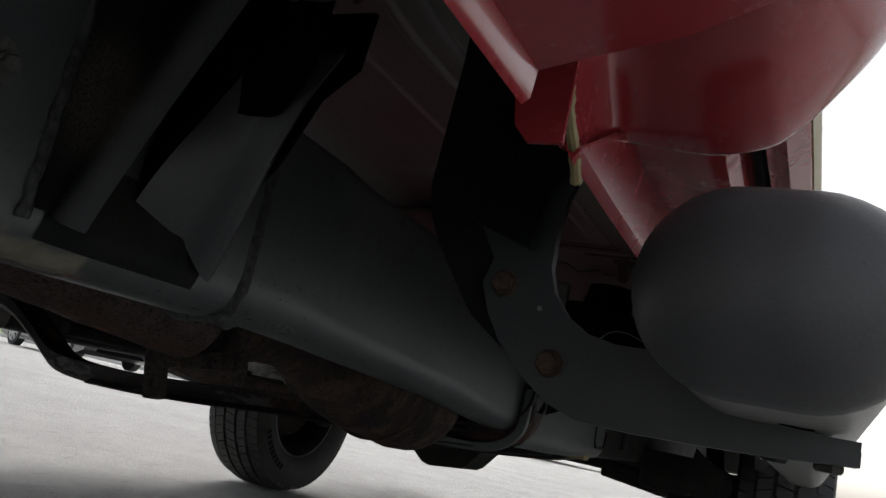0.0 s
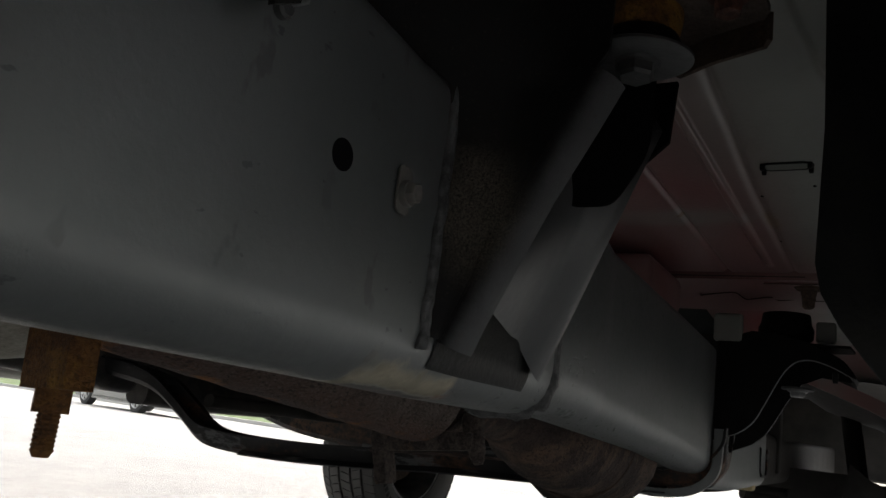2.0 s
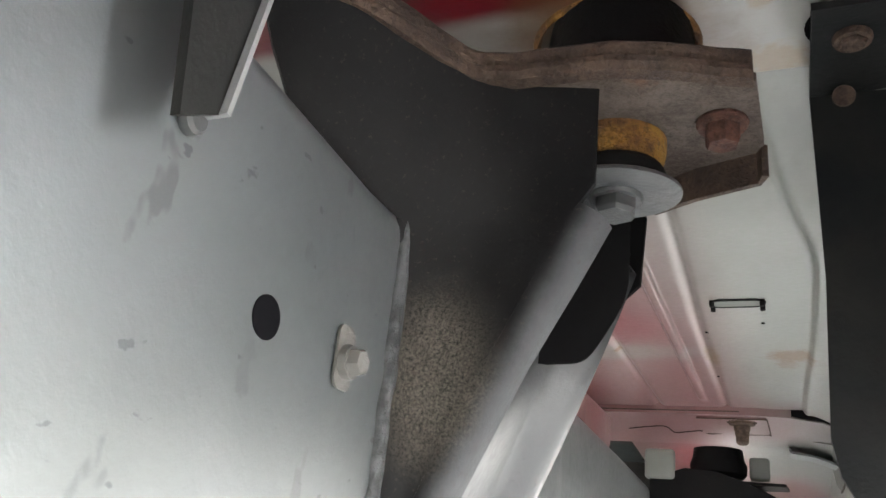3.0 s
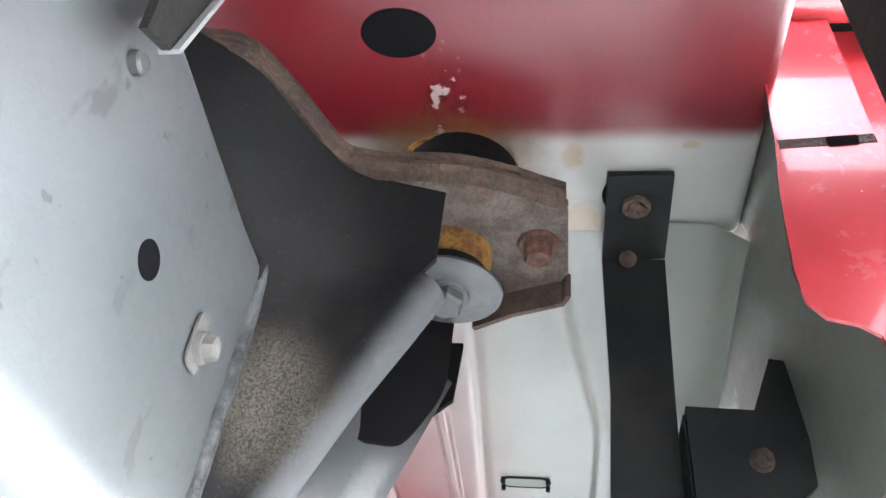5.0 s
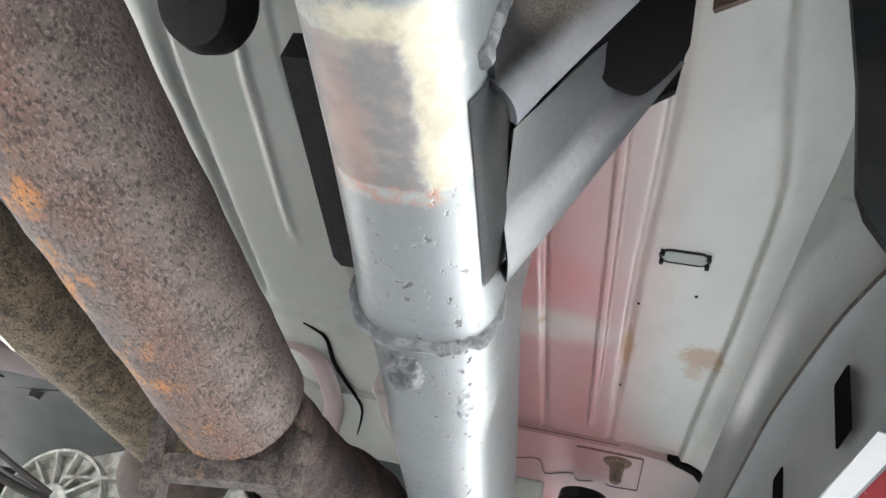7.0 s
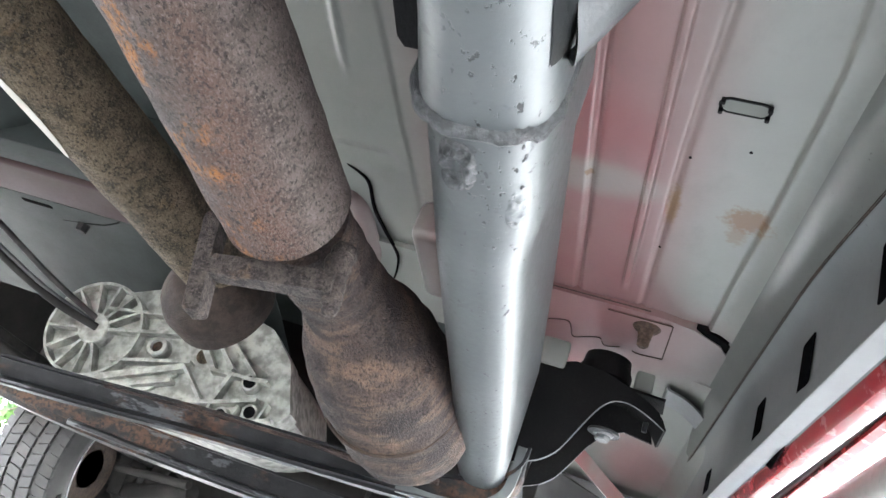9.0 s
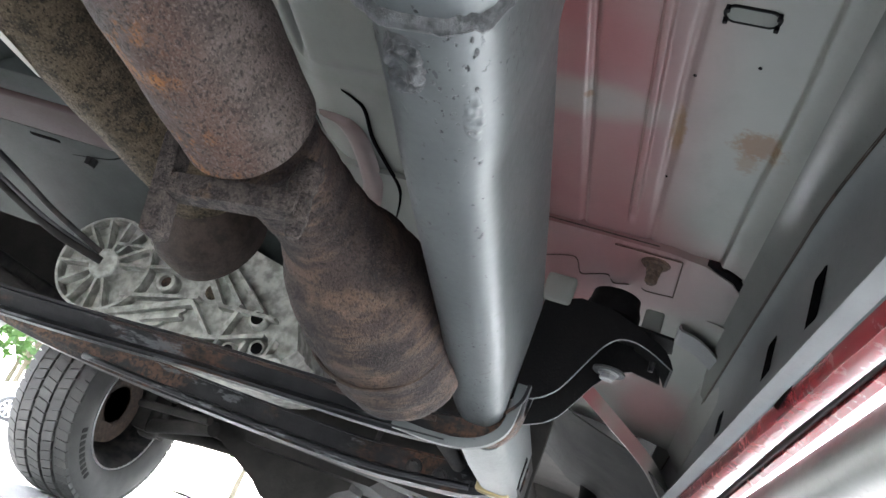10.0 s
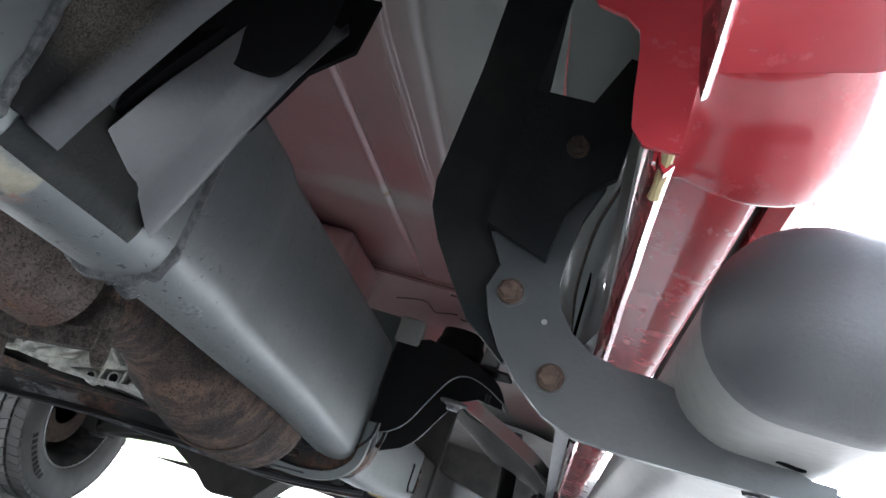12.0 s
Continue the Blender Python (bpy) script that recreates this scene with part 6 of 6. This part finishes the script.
# ---- wheels ----
def wheel(name, at, side):
    """A road wheel; side: +1 if the outer face looks to +x."""
    x, y, R = 0.0, 0.0, 0.0
    w = part(name, lathe([(-0.03, 0.03), (-0.03, 0.075), (0.04, 0.08), (0.06, 0.05), (0.06, 0.02)], (x, y, R), (side, 0, 0), 20), M_BLACKSTEEL, truck, "black wheel hub")
    prof = [(-0.10, 0.222), (-0.122, 0.236), (-0.136, 0.285), (-0.134, 0.335), (-0.122, 0.362), (-0.10, 0.372), (0.10, 0.372), (0.122, 0.362), (0.134, 0.335), (0.136, 0.285), (0.122, 0.236), (0.10, 0.222)]
    ty = part("tyre", lathe(prof, (x, y, R), (1, 0, 0), 72, False), M_TYRE, w, "worn all-terrain tyre", 50)
    me = bmesh.new()
    n = 64
    rows = ((-0.128, -0.088), (-0.077, -0.036), (-0.023, 0.023), (0.036, 0.077), (0.088, 0.128))
    for k in range(n):
        for j, (a, b) in enumerate(rows):
            c = 2 * math.pi * (k + (0.5 if j % 2 else 0)) / n
            h = math.pi / n * 0.86
            skew = 0.35 * h * (-1 if j % 2 else 1)
            rin, rout = (0.352, 0.3775) if j in (0, 4) else (0.366, 0.3835)
            va = []
            for r in (rin, rout):
                for s, off in ((a, -h - skew), (b, -h + skew), (b, h + skew), (a, h - skew)):
                    rr_ = r - (0.010 if r == rout and ((j == 0 and s == a) or (j == 4 and s == b)) else 0)
                    va.append(me.verts.new((x + s, y + rr_ * math.cos(c + off), R + rr_ * math.sin(c + off))))
            for f in ((4, 5, 6, 7), (0, 1, 5, 4), (1, 2, 6, 5), (2, 3, 7, 6), (3, 0, 4, 7)):
                me.faces.new([va[i] for i in f])
    tagged(part("tread", me, M_TYRE, ty, "blocky tyre tread"), kind="stuff")
    # raised unreadable bars of lettering on the sidewalls
    for sgn in (-1, 1):
        for k in range(9):
            c = 3.6 + 0.085 * k
            q = [(x + sgn * 0.1365, y + r * math.cos(c + o), R + r * math.sin(c + o)) for r, o in ((0.285, -0.028), (0.285, 0.028), (0.31, 0.026), (0.31, -0.026))]
            b2 = bmesh.new()
            vs = [b2.verts.new(p) for p in q] + [b2.verts.new((p[0] + sgn * 0.0015, p[1], p[2])) for p in q]
            for f in ((0, 1, 2, 3), (4, 5, 6, 7), (0, 1, 5, 4), (1, 2, 6, 5), (2, 3, 7, 6), (3, 0, 4, 7)):
                b2.faces.new([vs[i] for i in f])
            part("sidewall_bar", b2, M_RUBBER, ty)
    part("rim", lathe([(-0.112, 0.232), (-0.118, 0.226), (-0.108, 0.214), (-0.06, 0.195), (0.05, 0.19), (0.07, 0.10), (0.075, 0.05)], (x, y, R), (side, 0, 0), 48, False), M_BLACKSTEEL, w, "dark steel rim with a bright lip")
    part("rim_lip", lathe([(-0.114, 0.231), (-0.121, 0.227), (-0.114, 0.222)], (x, y, R), (side, 0, 0), 56, False), M_RIM, w, "bright rim lip")
    part("hub_cap", lathe([(0.04, 0.085), (0.15, 0.080), (0.185, 0.074), (0.196, 0.055), (0.198, 0.01)], (x, y, R), (side, 0, 0), 32), M_RIM, w, "bright metal hub cap")
    part("brake_disc", lathe([(-0.03, 0.06), (-0.03, 0.15), (-0.008, 0.15), (-0.008, 0.06)], (x, y, R), (side, 0, 0), 40), M_RUST_DARK, w)
    w.location, w.scale = at, (0.83, 0.83, 0.83)
    return w


wheel("front_wheel", (0.845, 2.66, 0.32), 1)
wheel("front_wheel", (-0.893, 2.657, 0.32), -1)

# ---- cars and margins ----
def sedan(name, label, paint, m):
    """A parked saloon with rounded sides, glass, lamps and wheels."""
    car = thing(name, label, "car", "parked cars")
    side = [(-2.2, 0.30), (-2.28, 0.55), (-2.2, 0.86), (-1.75, 0.96), (-1.15, 1.36), (-0.5, 1.45), (0.3, 1.42), (1.15, 1.02), (1.7, 0.93), (2.1, 0.80), (2.28, 0.62), (2.25, 0.32), (1.95, 0.20), (-1.95, 0.20)]
    rings = []
    for v, s in ((-0.90, 0.90), (-0.88, 0.97), (-0.80, 1.0), (0.80, 1.0), (0.88, 0.97), (0.90, 0.90)):
        rings.append([(x * (0.97 + 0.03 * s), v * (1 if z < 0.95 else 0.86), 0.2 + (z - 0.2) * s) for x, z in side])
    part("body", skin(rings), paint, car, "", 30)
    for s in (-1, 1):
        part("side_window", slab([(-1.25, 0.98), (-1.0, 1.27), (-0.45, 1.34), (0.25, 1.31), (0.9, 1.0)], (0, s * 0.79 + (0.012 if s > 0 else 0.0), 0), (1, 0, 0), (0, 0, 1), 0.012), M_GLASSDARK, car)
        part("headlight", block((1.98, s * 0.72 - 0.16, 0.62), (2.25, s * 0.72 + 0.14, 0.75), 0.04), M_LAMP, car)
        part("sill", block((-1.0, s * 0.88 - 0.02, 0.22), (1.0, s * 0.88 + 0.02, 0.30), 0.01), M_RIM, car)
        for x in (-1.38, 1.40):
            w = part("wheel", lathe([(-0.1, 0.22), (-0.11, 0.30), (-0.09, 0.335), (0.09, 0.335), (0.11, 0.30), (0.1, 0.22)], (x, s * 0.82, 0.335), (0, s, 0), 32), M_TYRE, car)
            rim = part("rim", lathe([(0.10, 0.23), (0.116, 0.222), (0.105, 0.205), (0.06, 0.20)], (x, s * 0.82, 0.335), (0, s, 0), 32, False), M_RIM, w)
            for k in range(7):
                c = 2 * math.pi * k / 7
                part("spoke", strip([(x, s * 0.93, 0.335), (x + 0.215 * math.cos(c), s * 0.925, 0.335 + 0.215 * math.sin(c))], (math.sin(c), 0, -math.cos(c)), 0.05, 0.02), M_RIM, w)
    part("grille", block((2.20, -0.45, 0.52), (2.285, 0.45, 0.64), 0.02), M_HOLE, car)
    part("lower_grille", block((2.19, -0.6, 0.30), (2.285, 0.6, 0.42), 0.02), M_HOLE, car)
    car.matrix_world = m
    return car


sedan("car", "black saloon parked on the asphalt by the grass", M_CAR_BLACK, pose(-15.95, 14.2, -0.168, 0, 0, -13))
sedan("car", "silver saloon parked further along the asphalt", M_CAR_SILVER, pose(-13.4, 20.6, -0.274, 0, 0, 20))


def verge(name, x0, x1, y0, y1, h, label):
    """A strip of ground with an uneven top and a raised edge."""
    bm = bmesh.new()
    nx, ny = 60, 14
    g = []
    for i in range(nx + 1):
        row = []
        for j in range(ny + 1):
            x, y = x0 + (x1 - x0) * i / nx, y0 + (y1 - y0) * j / ny
            up = 0.12 - 0.0165 * (min(y, 60.0) - 4.0) + h * step_up(j / ny, 0.0, 0.7) + 0.05 * noise.noise(Vector((x * 0.6, y * 0.6, 0)))
            row.append(bm.verts.new((x, y, up if j else up - 0.14)))
        g.append(row)
    for a, b in zip(g, g[1:]):
        for j in range(ny):
            bm.faces.new((a[j], a[j + 1], b[j + 1], b[j]))
    return tagged(part(name, bm, M_GRASS, None, "", 80), label, "grass", kind="stuff")


verge("grass", -70, -11, 22, 60, 0.6, "rough green grass verge beyond the car park")
verge("grass", 16, 60, 34, 60, 1.2, "rough grass bank beyond the car park")
for x0, x1, y in ((-70, -11, 21.8), (16, 60, 33.8)):
    tagged(part("kerb", block((x0, y, -0.05 - 0.0165 * (y - 4)), (x1, y + 0.18, 0.13 - 0.0165 * (y - 4)), 0.02), M_KERB), "pale concrete kerb along the grass", "kerb", kind="structure")

random.seed(11)
LEAVES = []
for variant in range(3):
    bm = bmesh.new()
    for k in range(420):
        d = Vector((random.gauss(0, 1), random.gauss(0, 1), random.gauss(0, 0.8))).normalized() * random.uniform(0.5, 1.0) ** 0.5
        lobe = 1 + 0.35 * noise.noise(d * 2.2 + Vector((variant * 5, 0, 0)))
        p = Vector((d.x * 2.0 * lobe, d.y * 2.0 * lobe, 4.2 + d.z * 2.0 * lobe))
        u = Vector((random.gauss(0, 1), random.gauss(0, 1), random.gauss(0, 1))).normalized() * random.uniform(0.16, 0.34)
        v = u.cross(Vector((random.gauss(0, 1), random.gauss(0, 1), random.gauss(0, 1)))).normalized() * random.uniform(0.12, 0.24)
        bm.faces.new([bm.verts.new(p + q) for q in (-u, v, u, -v)])
    LEAVES.append(bm)


def tree(bm):
    t = thing("tree", "leafy green tree at the edge of the grass", "tree", "trees beyond the grass")
    part("trunk", tube([(0, 0, 0), (0.05, 0, 1.2), (0, 0.05, 2.6), (0.1, 0, 4.2)], [0.2, 0.15, 0.12, 0.05], 10, True, 0.02), M_BARK, t)
    for k in range(5):
        a = 1.3 * k
        part("limb", tube([(0, 0, 2.2 + 0.2 * k), (0.7 * math.cos(a), 0.7 * math.sin(a), 3.2 + 0.2 * k), (1.4 * math.cos(a), 1.4 * math.sin(a), 4.0 + 0.2 * k)], [0.08, 0.05, 0.02], 8), M_BARK, t)
    part("crown", bm, M_LEAF, t, "", 180)
    return t


for n, bm in enumerate(LEAVES):
    first = tree(bm)
    first.matrix_world = pose(-34 + 5.0 * n, 34 + 3 * n, 0.0, 0, 0, 40 * n)
    for k in range(4):
        copy_thing(first, pose(-62 + 15 * k + 5 * n + random.uniform(-2, 2), 38 + random.uniform(-3, 8), 0.0, 0, 0, random.uniform(0, 360)))
house = thing("house", "pale single-storey building beyond the grass bank", "house")
part("wall", block((8, 45, 0.0), (30, 55, 5), 0.05), M_WALL, house)
part("roof", slab([(7, 0), (31, 0), (28, 3), (10, 3)], (0, 55.5, 5), (1, 0, 0), (0, 0, 1), 11), M_ROOF, house)
for x in (11, 16, 21, 26):
    part("window", block((x, 44.93, 2), (x + 1.6, 45.05, 3.6), 0.03), M_GLASSDARK, house)
